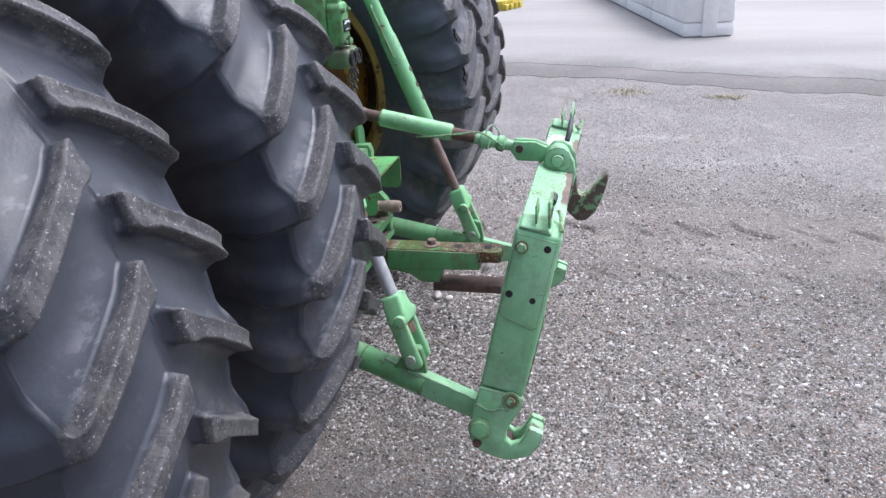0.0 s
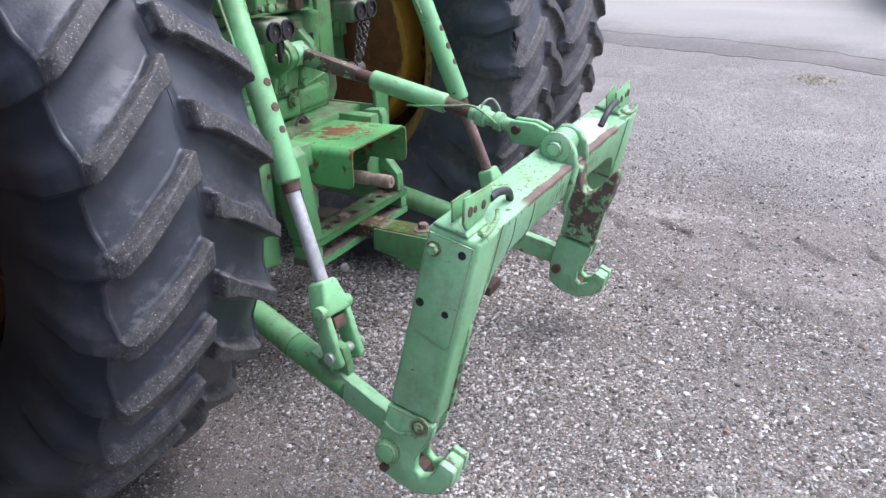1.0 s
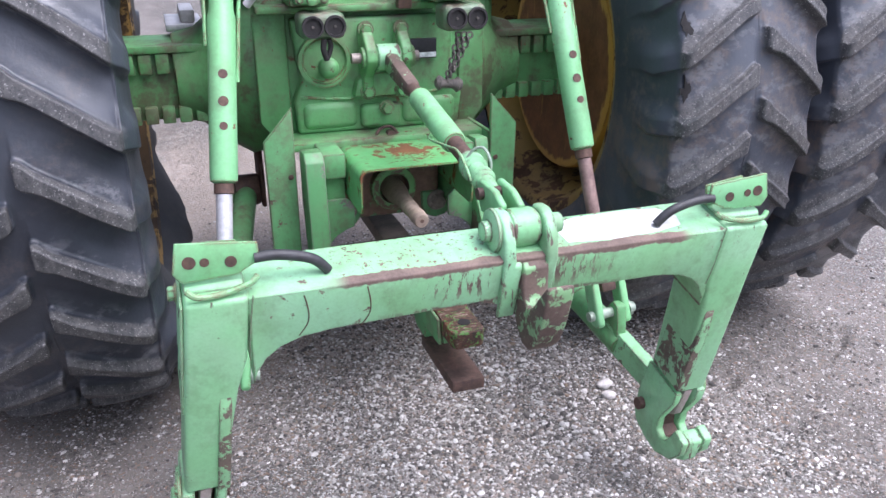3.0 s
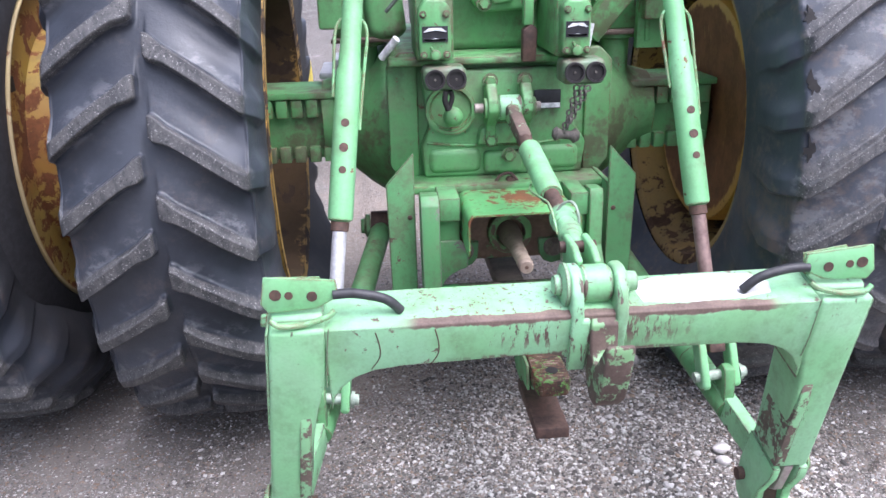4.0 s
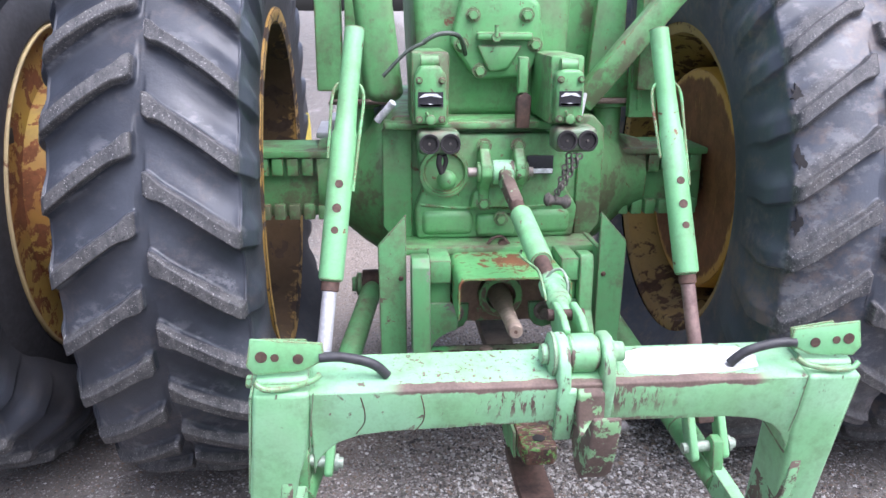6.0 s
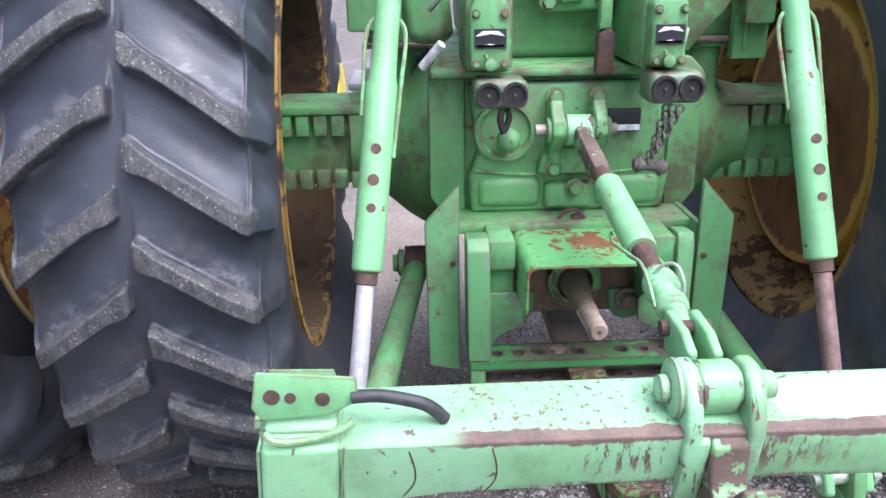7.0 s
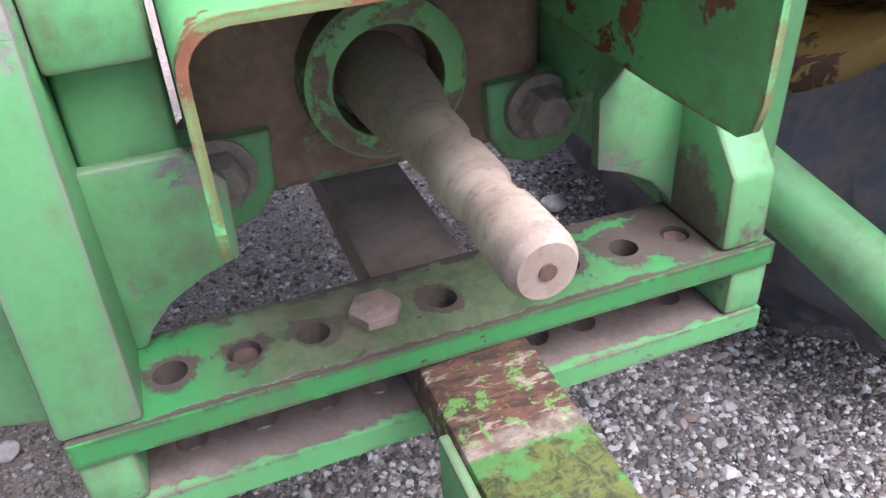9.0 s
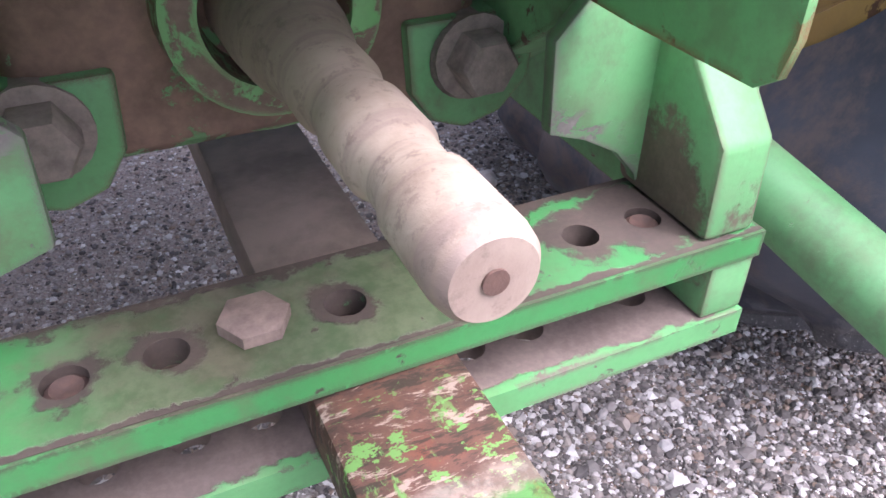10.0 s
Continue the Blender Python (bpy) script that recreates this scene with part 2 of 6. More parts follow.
def bar_dirt(g, fine, grit):
    """Oily brown dirt round the holes, along the far edge and in ragged patches of the bar's top."""
    sep = g.tree.nodes.new("ShaderNodeSeparateXYZ")
    g.link(g.coord, sep.inputs[0])
    rough = g.math("SUBTRACT", g.noise(38.0, 7.0, 0.72), 0.5)
    dy = g.math("POWER", g.math("SUBTRACT", sep.outputs[1], 0.133), 2.0)
    near = None
    for hx, reach in zip(HOLES, (0.017, 0.016, 0.015, 0.014, 0.017, 0.024, 0.034)):
        dx = g.math("POWER", g.math("SUBTRACT", sep.outputs[0], hx), 2.0)
        d = g.math("SUBTRACT", g.math("SQRT", g.math("ADD", dx, dy)), reach)
        near = d if near is None else g.math("MINIMUM", near, d)
    spots = g.steps(g.math("ADD", near, g.math("MULTIPLY", rough, 0.055)), 0.0035, -0.0025)
    edge = g.steps(g.math("ADD", sep.outputs[1], g.math("MULTIPLY", rough, 0.05)), 0.163, 0.168)
    front = g.steps(g.math("ADD", sep.outputs[1], g.math("MULTIPLY", rough, 0.02)), 0.0985, 0.0970)
    front = g.math("MULTIPLY", front, g.steps(sep.outputs[1], 0.0935, 0.0945))
    return g.math("MAXIMUM", spots, g.math("MULTIPLY", g.math("MAXIMUM", edge, front), g.steps(sep.outputs[2], 0.470, 0.474)))


def low_dirt(g, fine, grit):
    """Brown mud over the lower bar's top, ending ragged before its rear edge."""
    sep = g.tree.nodes.new("ShaderNodeSeparateXYZ")
    g.link(g.coord, sep.inputs[0])
    rough = g.math("SUBTRACT", g.noise(30.0, 7.0, 0.7), 0.5)
    back = g.steps(g.math("ADD", sep.outputs[1], g.math("MULTIPLY", rough, 0.035)), 0.096, 0.099)
    return g.math("MULTIPLY", g.math("MULTIPLY", back, g.steps(sep.outputs[1], 0.0935, 0.0945)), g.steps(sep.outputs[1], 0.171, 0.170))


caked_green = paint("dust_caked_green", (0.13, 0.38, 0.12), chips=1.13, dust=0.9, fade=0.2, scale=0.8, rust=(0.110, 0.078, 0.058), wear=-0.22)
bar_green = paint("drawbar_frame_green", (0.030, 0.190, 0.050), chips=0.42, dust=0.12, fade=0.35, faded=(0.050, 0.25, 0.075), scale=1.6, rust=(0.040, 0.030, 0.023), bare=bar_dirt, film=(-0.03, 0.15, 0.72), blotch=0.55, wear=0.24)
low_bar_paint = paint("muddy_bar_green", (0.08, 0.28, 0.095), chips=0.46, dust=0.5, fade=0.3, faded=(0.13, 0.36, 0.15), scale=1.3, rust=(0.085, 0.066, 0.056), bare=low_dirt)
block_green = paint("dusty_block_green", (0.085, 0.165, 0.085), chips=0.3, dust=1.4, fade=0.3, faded=(0.14, 0.22, 0.13), scale=2.0, blotch=0.8)
valve_green = paint("valve_green", (0.115, 0.33, 0.120), chips=0.48, dust=0.7, fade=0.4, faded=(0.17, 0.41, 0.17), scale=2.0, wear=0.26, blotch=0.6, rust=(0.082, 0.055, 0.04))


def rim_rust_shade(g, fine, grit):
    """Rust over the rim's barrel, where shade is also painted in; the yellow stays on the outer flange."""
    sep = g.tree.nodes.new("ShaderNodeSeparateXYZ")
    g.link(g.coord, sep.inputs[0])
    r = g.math("SQRT", g.math("ADD", g.math("POWER", sep.outputs[1], 2.0), g.math("POWER", sep.outputs[2], 2.0)))
    ragged = g.math("MULTIPLY", g.math("SUBTRACT", g.noise(5.0, 6.0, 0.65), 0.5), 0.16)
    return g.math("MULTIPLY", g.steps(g.math("ADD", r, ragged), 0.488, 0.476), 0.9)


# the near-black rust colour carries the shade inside the barrel
rim_yellow = paint("rusted_rim_yellow", (0.33, 0.20, 0.04), bare=rim_rust_shade, chips=0.84, dust=0.6, fade=0.3, faded=(0.36, 0.19, 0.03), rust=(0.028, 0.018, 0.012), rough=0.7, scale=0.35)
caked_housing = paint("mud_caked_housing", (0.085, 0.30, 0.09), chips=1.28, dust=0.9, fade=0.2, scale=0.7, rust=(0.125, 0.080, 0.058), wear=-0.2)
brown_iron = rusty("brown_rusted_iron", (0.048, 0.031, 0.026), (0.135, 0.078, 0.058))
dusty_iron = rusty("dusty_iron", (0.10, 0.070, 0.056), (0.27, 0.20, 0.162), rough=0.85, metal=0.0)
dusty_bolt = rusty("dust_covered_bolt", (0.120, 0.098, 0.082), (0.300, 0.250, 0.215), rough=0.85, metal=0.0)
grimy_iron = rusty("grimy_grey_iron", (0.045, 0.040, 0.036), (0.135, 0.118, 0.105), rough=0.8, metal=0.0)
drawbar_iron = rusty("mossy_drawbar_iron", (0.050, 0.027, 0.019), (0.135, 0.062, 0.040), moss=1.0, rough=0.66)


def shaft_material():
    """Dusty pinkish steel, paler towards the tip, with faint turned bands."""
    g = Graph("worn_shaft_iron")
    a, b = g.noise(16.0, 7.0, 0.65), g.noise(120.0, 5.0, 0.7)
    color = g.mix(g.steps(a, 0.35, 0.65), (0.235, 0.178, 0.130), (0.375, 0.302, 0.232))
    along = g.math("ADD", g.axis(1), g.math("MULTIPLY", g.math("SUBTRACT", a, 0.5), 0.12))
    color = g.mix(g.math("MULTIPLY", g.steps(along, 0.07, 0.20), 0.7), color, (0.24, 0.182, 0.136))
    bands = g.noise(3.0, 3.0, 0.6, stretch=(2.0, 28.0, 2.0))
    color = g.mix(g.math("MULTIPLY", g.steps(bands, 0.50, 0.62), 0.55), color, (0.21, 0.155, 0.130))
    color = g.mix(g.math("MULTIPLY", g.steps(b, 0.52, 0.66), 0.5), color, (0.14, 0.10, 0.08))
    g.height(g.math("ADD", a, g.math("MULTIPLY", b, 0.4)), 0.0015, 0.6)
    return g.done(color, 0.72, 0.0)


shaft_iron = shaft_material()

bolt_iron = rusty("bolt_iron", (0.16, 0.13, 0.11), (0.34, 0.30, 0.27), scale=2.0, rough=0.6, metal=0.3)
rod_silver = rusty("dull_silver_rod", (0.36, 0.36, 0.37), (0.58, 0.58, 0.60), rough=0.45, metal=0.35)
rod_brown = rusty("brown_rod", (0.12, 0.075, 0.065), (0.27, 0.185, 0.165), rough=0.55, metal=0.2)
hook_iron = paint("rusty_hook_green", (0.19, 0.36, 0.17), chips=1.2, dust=0.5, fade=0.4, rust=(0.075, 0.052, 0.042), wear=0.1, scale=1.3)
scraped_steel = rusty("scraped_bare_steel", (0.24, 0.19, 0.18), (0.42, 0.36, 0.34), rough=0.55, metal=0.3)
white_scuff = paint("white_scuffed_paint", (0.68, 0.67, 0.66), chips=0.40, dust=0.4, fade=0.5, faded=(0.56, 0.60, 0.56), rust=(0.16, 0.20, 0.14), grime=0.25, scale=1.6)


def plain(name, color, rough=0.6, metal=0.0, grain=60.0):
    g = Graph(name)
    n = g.noise(grain, 5.0, 0.65)
    color = g.mix(g.steps(n, 0.35, 0.7), tuple(c * 0.7 for c in color), tuple(min(1.0, c * 1.25) for c in color))
    g.height(n, 0.001, 0.4)
    return g.done(color, rough, metal)


black_rubber = plain("black_hose_rubber", (0.03, 0.03, 0.033), 0.55)
dark_hole = plain("dark_socket", (0.018, 0.016, 0.016), 0.8)
black_label = plain("black_label", (0.02, 0.02, 0.025), 0.4)
white_label = plain("white_label", (0.72, 0.72, 0.74), 0.5)
grey_ring = plain("grey_socket_ring", (0.030, 0.026, 0.028), 0.5, 0.2)
wire_steel = plain("wire_steel", (0.30, 0.36, 0.29), 0.55, 0.2)
dark_line = plain("dark_line", (0.06, 0.075, 0.06), 0.5)
concrete_white = rusty("pale_concrete", (0.70, 0.69, 0.66), (0.84, 0.83, 0.80), scale=0.12, rough=0.9, metal=0.0)
yellow_paint = plain("yellow_paint", (0.60, 0.48, 0.06), 0.6, grain=5.0)


def rubber(name, dusty):
    """Tyre rubber: blue-black in the grooves, worn dusty brown on the lug tops, paler scuffs."""
    g = Graph(name)
    sep = g.tree.nodes.new("ShaderNodeSeparateXYZ")
    g.link(g.coord, sep.inputs[0])
    r = g.math("SQRT", g.math("ADD", g.math("POWER", sep.outputs[1], 2.0), g.math("POWER", sep.outputs[2], 2.0)))
    side = g.math("ABSOLUTE", sep.outputs[0])
    crown = g.math("SUBTRACT", 0.842, g.math("MULTIPLY", g.math("POWER", side, 2.0), 0.75))
    worn = g.steps(g.math("SUBTRACT", r, crown), -0.018, -0.010)
    worn = g.math("MULTIPLY", worn, g.steps(r, 0.780, 0.797))
    broad = g.noise(4.0, 5.0, 0.6)
    scuff = g.noise(55.0, 8.0, 0.75, stretch=(1.0, 0.5, 0.5))
    pits = g.noise(130.0, 4.0, 0.7)
    base = g.mix(g.steps(broad, 0.35, 0.7), tuple(c * (1.0 + 0.9 * dusty) for c in (0.020, 0.023, 0.030)), tuple(c * (1.0 + 0.55 * dusty) for c in (0.045, 0.050, 0.062)))
    dirt = g.math("ADD", g.math("MULTIPLY", g.noise(5.0, 7.0, 0.65), 0.7), g.math("MULTIPLY", g.noise(40.0, 5.0, 0.7), 0.3))
    base = g.mix(g.math("MULTIPLY", g.steps(dirt, 0.56 - 0.08 * dusty, 0.74 - 0.10 * dusty), 0.25 + 0.55 * dusty), base, (0.125, 0.100, 0.088))
    base = g.mix(g.math("MULTIPLY", g.steps(r, 0.74, 0.66), 0.85 - 0.75 * dusty), base, g.mix(g.steps(g.noise(7.0, 7.0, 0.65), 0.40, 0.66), (0.014, 0.014, 0.015), (0.040, 0.035, 0.032)))
    top = g.mix(g.steps(scuff, 0.32, 0.68), (0.036, 0.036, 0.038), (0.108, 0.104, 0.100))
    grains = g.noise(230.0, 3.0, 0.6)
    top = g.mix(g.steps(grains, 0.60, 0.68), top, (0.30, 0.29, 0.28))
    top = g.mix(g.steps(grains, 0.40, 0.33), top, (0.022, 0.022, 0.024))
    rubbed = g.math("MULTIPLY", g.steps(g.math("SUBTRACT", r, crown), -0.034, -0.022), g.steps(g.math("SUBTRACT", r, crown), -0.004, -0.016))
    rubbed = g.math("MULTIPLY", rubbed, g.steps(g.noise(22.0, 7.0, 0.7, stretch=(0.6, 1.0, 1.0)), 0.50, 0.62))
    color = g.mix(g.math("MULTIPLY", worn, 0.85), base, top)
    color = g.mix(g.math("MULTIPLY", rubbed, 0.35), color, (0.24, 0.24, 0.25))
    g.height(g.math("ADD", g.math("MULTIPLY", scuff, worn), g.math("MULTIPLY", pits, 0.35)), 0.003, 0.6)
    return g.done(color, g.math("ADD", g.math("MULTIPLY", worn, 0.24), g.math("ADD", 0.36, g.math("MULTIPLY", g.steps(r, 0.74, 0.66), 0.3))), specular=0.38)


tyre_rubber = rubber("tyre_rubber", 0.35)
tyre_dusty = rubber("dusty_tyre_rubber", 1.0)
rim_flange = paint("rusted_flange_yellow", (0.37, 0.25, 0.045), chips=0.97, dust=0.35, fade=0.95, faded=(0.26, 0.095, 0.018), rust=(0.110, 0.040, 0.014), rough=0.6, scale=0.62, wear=0.0, grime=0.6)
lip_yellow = paint("bare_rim_lip", (0.36, 0.28, 0.13), chips=0.6, dust=0.4, fade=0.5, faded=(0.30, 0.24, 0.16), rust=(0.10, 0.05, 0.025), rough=0.6, scale=0.8, wear=0.0)


def dish_edge(g, fine, grit):
    """Rust all over the dish but for a worn yellow band at its edge."""
    y, z = g.axis(1), g.axis(2)
    r = g.math("SQRT", g.math("ADD", g.math("POWER", g.math("SUBTRACT", y, 0.68), 2.0), g.math("POWER", g.math("SUBTRACT", z, 0.80), 2.0)))
    ragged = g.math("MULTIPLY", g.math("SUBTRACT", g.noise(16.0, 6.0, 0.7, stretch=(1.0, 1.0, 0.35)), 0.5), 0.09)
    runs = g.steps(g.noise(26.0, 6.0, 0.7, stretch=(1.0, 1.8, 0.28)), 0.60, 0.66)
    return g.math("MULTIPLY", g.steps(g.math("ADD", r, ragged), 0.326, 0.312), g.math("SUBTRACT", 0.95, g.math("MULTIPLY", runs, 0.35)))


dish_rust = paint("rusted_dish_yellow", (0.50, 0.27, 0.03), bare=dish_edge, chips=0.5, dust=0.1, fade=0.5, faded=(0.38, 0.17, 0.02), rust=(0.112, 0.044, 0.015), rough=0.55, scale=0.5, grime=0.15)
rim_ochre = paint("dusty_rim_ochre", (0.34, 0.21, 0.045), chips=0.8, dust=0.4, fade=0.6, faded=(0.26, 0.15, 0.035), rust=(0.060, 0.030, 0.015), rough=0.6, scale=0.5, wear=0.0)
rim_rust = paint("rusted_wheel_disc", (0.17, 0.085, 0.03), chips=1.2, scale=0.5, dust=0.3, fade=0.2, rust=(0.075, 0.032, 0.018), rough=0.65)


def gravel_ground():
    """Trodden grey-brown fines with small pale stones pressed in, at two sizes."""
    g = Graph("gravel_ground")
    shift = g.node("ShaderNodeTexNoise", Scale=70.0, Detail=3.0)
    g.link(g.coord, shift.inputs["Vector"])
    scaled = g.node("ShaderNodeVectorMath")
    scaled.operation = "MULTIPLY_ADD"
    g.link(shift.outputs["Color"], scaled.inputs[0])
    scaled.inputs[1].default_value = (0.012, 0.012, 0.012)
    g.link(g.coord, scaled.inputs[2])
    g.warped = scaled.outputs[0]
    broad = g.noise(0.55, 5.0, 0.6)
    mid = g.noise(3.2, 6.0, 0.65)
    trodden = g.steps(g.math("ADD", g.math("MULTIPLY", g.noise(1.5, 5.0, 0.6, stretch=(0.6, 1.3, 1.0)), 0.7), g.math("MULTIPLY", g.noise(7.0, 5.0, 0.65), 0.3)), 0.46, 0.53)
    across = g.math("ADD", g.math("ADD", g.math("ABSOLUTE", g.axis(0)), g.math("MULTIPLY", g.steps(g.axis(0), 0.0, -0.3), 0.4)), g.math("ADD", g.math("MULTIPLY", g.math("SUBTRACT", g.noise(2.2, 5.0, 0.65), 0.5), 1.0), g.math("MULTIPLY", g.math("SUBTRACT", g.noise(16.0, 4.0, 0.7), 0.5), 0.5)))
    lane = g.math("MULTIPLY", g.steps(across, 0.80, 1.0), g.steps(across, 1.95, 1.65))
    trodden = g.math("MAXIMUM", g.math("MULTIPLY", trodden, 0.6), lane)
    patch = g.steps(g.math("ADD", g.math("MULTIPLY", g.noise(0.8, 4.0, 0.6), 0.75), g.math("MULTIPLY", g.noise(9.0, 5.0, 0.7), 0.25)), 0.47, 0.53)
    fines = g.mix(g.steps(mid, 0.35, 0.68), (0.078, 0.068, 0.058), (0.160, 0.140, 0.122))
    fines = g.mix(g.math("MULTIPLY", g.steps(broad, 0.40, 0.68), 0.5), fines, (0.285, 0.266, 0.248))
    fines = g.mix(g.math("MULTIPLY", trodden, 0.75), fines, g.mix(mid, (0.125, 0.108, 0.094), (0.275, 0.246, 0.222)))
    fines = g.mix(g.math("MULTIPLY", g.steps(g.noise(340.0, 3.0, 0.7), 0.4, 0.7), 0.5), fines, (0.050, 0.046, 0.045))
    color, relief = fines, mid
    for scale, cut, density in ((66.0, 0.54, 0.46), (95.0, 0.56, 0.30), (140.0, 0.58, 0.26), (240.0, 0.58, 0.30)):
        v = g.tree.nodes.new("ShaderNodeTexVoronoi")
        v.inputs["Scale"].default_value = scale
        v.inputs["Randomness"].default_value = 1.0
        g.link(g.warped, v.inputs["Vector"])
        sep = g.tree.nodes.new("ShaderNodeSeparateColor")
        g.link(v.outputs["Color"], sep.inputs[0])
        here = g.steps(g.math("SUBTRACT", sep.outputs[0], g.math("MULTIPLY", g.math("MAXIMUM", g.math("MULTIPLY", trodden, patch), g.math("MULTIPLY", lane, 0.85)), 0.50)), density, density + 0.03)
        body = g.math("MULTIPLY", g.math("SUBTRACT", 1.0, g.steps(v.outputs["Distance"], cut - 0.14, cut)), here)
        tone = g.mix(sep.outputs[1], (0.066, 0.061, 0.055), (0.345, 0.333, 0.312))
        tone = g.mix(g.steps(sep.outputs[2], 0.80, 0.84), tone, (0.22, 0.155, 0.115))
        tone = g.mix(g.steps(sep.outputs[2], 0.09, 0.06), tone, (0.48, 0.465, 0.44))
        color = g.mix(body, color, tone)
        relief = g.math("ADD", relief, g.math("MULTIPLY", body, 60.0 / scale))
    tracks = g.math("ADD", g.math("MULTIPLY", g.noise(3.0, 5.0, 0.6, stretch=(1.0, 0.35, 1.0)), 0.6), g.math("MULTIPLY", g.noise(14.0, 5.0, 0.7), 0.4))
    color = g.mix(g.math("MULTIPLY", g.steps(tracks, 0.52, 0.62), 0.45), color, (0.115, 0.102, 0.090))
    color = g.mix(g.math("MULTIPLY", g.steps(tracks, 0.46, 0.38), 0.45), color, (0.40, 0.375, 0.35))
    # gravel colour turns paler towards +x, with a ragged border
    lighter = g.steps(g.math("ADD", g.axis(0), g.math("MULTIPLY", g.math("SUBTRACT", g.noise(0.9, 5.0, 0.6), 0.5), 1.6)), 1.5, 2.7)
    color = g.mix(g.math("MULTIPLY", lighter, 0.30), color, (0.46, 0.44, 0.425))
    # brown dirt tone, made paler in colour to brighten the shaded ground under the machine
    underside_lift = g.math("MULTIPLY", g.steps(g.math("ADD", g.axis(1), g.math("MULTIPLY", g.math("SUBTRACT", mid, 0.5), 0.5)), 0.22, 0.55), g.steps(g.math("ADD", g.math("ABSOLUTE", g.axis(0)), g.math("MULTIPLY", g.math("SUBTRACT", mid, 0.5), 0.4)), 0.75, 0.50))
    underside_lift = g.math("MULTIPLY", underside_lift, g.steps(g.math("ADD", g.axis(1), g.math("MULTIPLY", mid, 1.2)), 4.2, 3.0))
    color = g.mix(g.math("MULTIPLY", underside_lift, 0.5), color, (0.42, 0.345, 0.285))
    g.height(relief, 0.007, 1.0)
    return g.done(color, 0.9, specular=0.3)


def stone_material():
    g = Graph("loose_stones")
    geo = g.tree.nodes.new("ShaderNodeNewGeometry")
    ramp = g.tree.nodes.new("ShaderNodeValToRGB")
    g.link(geo.outputs["Random Per Island"], ramp.inputs["Fac"])
    e = ramp.color_ramp.elements
    e[0].color, e[1].color = (0.066, 0.062, 0.058, 1), (0.62, 0.60, 0.57, 1)
    for at, tone in ((0.30, (0.150, 0.134, 0.120, 1)), (0.52, (0.285, 0.268, 0.248, 1)), (0.66, (0.22, 0.165, 0.125, 1)), (0.76, (0.37, 0.348, 0.322, 1))):
        e.new(at).color = tone
    g.height(g.noise(300.0, 4.0, 0.7), 0.001, 0.5)
    return g.done(ramp.outputs["Color"], 0.85, specular=0.3)


def lot_surface(name, dark, light):
    g = Graph(name)
    a, b = g.noise(0.35, 6.0, 0.6, stretch=(1.0, 0.3, 1.0)), g.noise(24.0, 6.0, 0.75)
    color = g.mix(g.steps(a, 0.3, 0.7), dark, light)
    off = g.math("SUBTRACT", g.math("MULTIPLY", g.axis(0), 0.9636), g.math("MULTIPLY", g.axis(1), 0.2672))
    off = g.math("ADD", off, g.math("MULTIPLY", g.math("SUBTRACT", g.noise(0.8, 6.0, 0.65), 0.5), 2.2))
    color = g.mix(g.steps(off, 6.6, 5.1), color, tuple(c * 0.62 for c in dark))
    color = g.mix(g.math("MULTIPLY", g.steps(b, 0.5, 0.75), 0.4), color, tuple(c * 1.35 for c in light))
    g.height(b, 0.01, 0.5)
    return g.done(color, 0.95, specular=0.08)


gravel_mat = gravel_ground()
stones_mat = stone_material()
pale_lot = lot_surface("pale_packed_lot", (0.245, 0.236, 0.224), (0.33, 0.318, 0.302))
dark_verge = lot_surface("dark_damp_verge", (0.235, 0.222, 0.208), (0.30, 0.284, 0.266))
dry_grass = plain("dry_grass", (0.36, 0.325, 0.235), 0.9, grain=20.0)


# ==== mesh helpers ====
def frame_axes(direction):
    d = Vector(direction).normalized()
    side = d.cross(Vector((0, 0, 1)) if abs(d.z) < 0.9 else Vector((0, 1, 0))).normalized()
    return side, side.cross(d).normalized(), d


def box(bm, lo, hi, m=None):
    x0, y0, z0 = lo
    x1, y1, z1 = hi
    v = [bm.verts.new(p) for p in ((x0, y0, z0), (x1, y0, z0), (x1, y1, z0), (x0, y1, z0), (x0, y0, z1), (x1, y0, z1), (x1, y1, z1), (x0, y1, z1))]
    for f in ((3, 2, 1, 0), (4, 5, 6, 7), (0, 1, 5, 4), (1, 2, 6, 5), (2, 3, 7, 6), (3, 0, 4, 7)):
        bm.faces.new([v[i] for i in f])
    if m is not None:
        bmesh.ops.transform(bm, matrix=m, verts=v)
    return v


def rod(bm, a, b, r, r2=None, n=20, caps=True):
    a, b = Vector(a), Vector(b)
    r2 = r if r2 is None else r2
    s, u, _ = frame_axes(b - a)
    rings = []
    for p, q in ((a, r), (b, r2)):
        rings.append([bm.verts.new(p + (s * math.cos(k) + u * math.sin(k)) * q) for k in (2 * math.pi * i / n for i in range(n))])
    for i in range(n):
        j = (i + 1) % n
        bm.faces.new((rings[0][i], rings[0][j], rings[1][j], rings[1][i]))
    if caps:
        bm.faces.new(rings[0][::-1])
        bm.faces.new(rings[1])


def turned(bm, a, direction, profile, n=32, closed=False):
    """A turned body: profile is (distance along the axis, radius) in order."""
    a = Vector(a)
    s, u, d = frame_axes(direction)
    rings = []
    for h, r in profile:
        rings.append([bm.verts.new(a + d * h + (s * math.cos(k) + u * math.sin(k)) * r) for k in (2 * math.pi * i / n for i in range(n))])
    pairs = list(zip(rings, rings[1:])) + ([(rings[-1], rings[0])] if closed else [])
    for p, q in pairs:
        for i in range(n):
            j = (i + 1) % n
            bm.faces.new((p[i], p[j], q[j], q[i]))
    if not closed:
        bm.faces.new(rings[0][::-1])
        bm.faces.new(rings[-1])


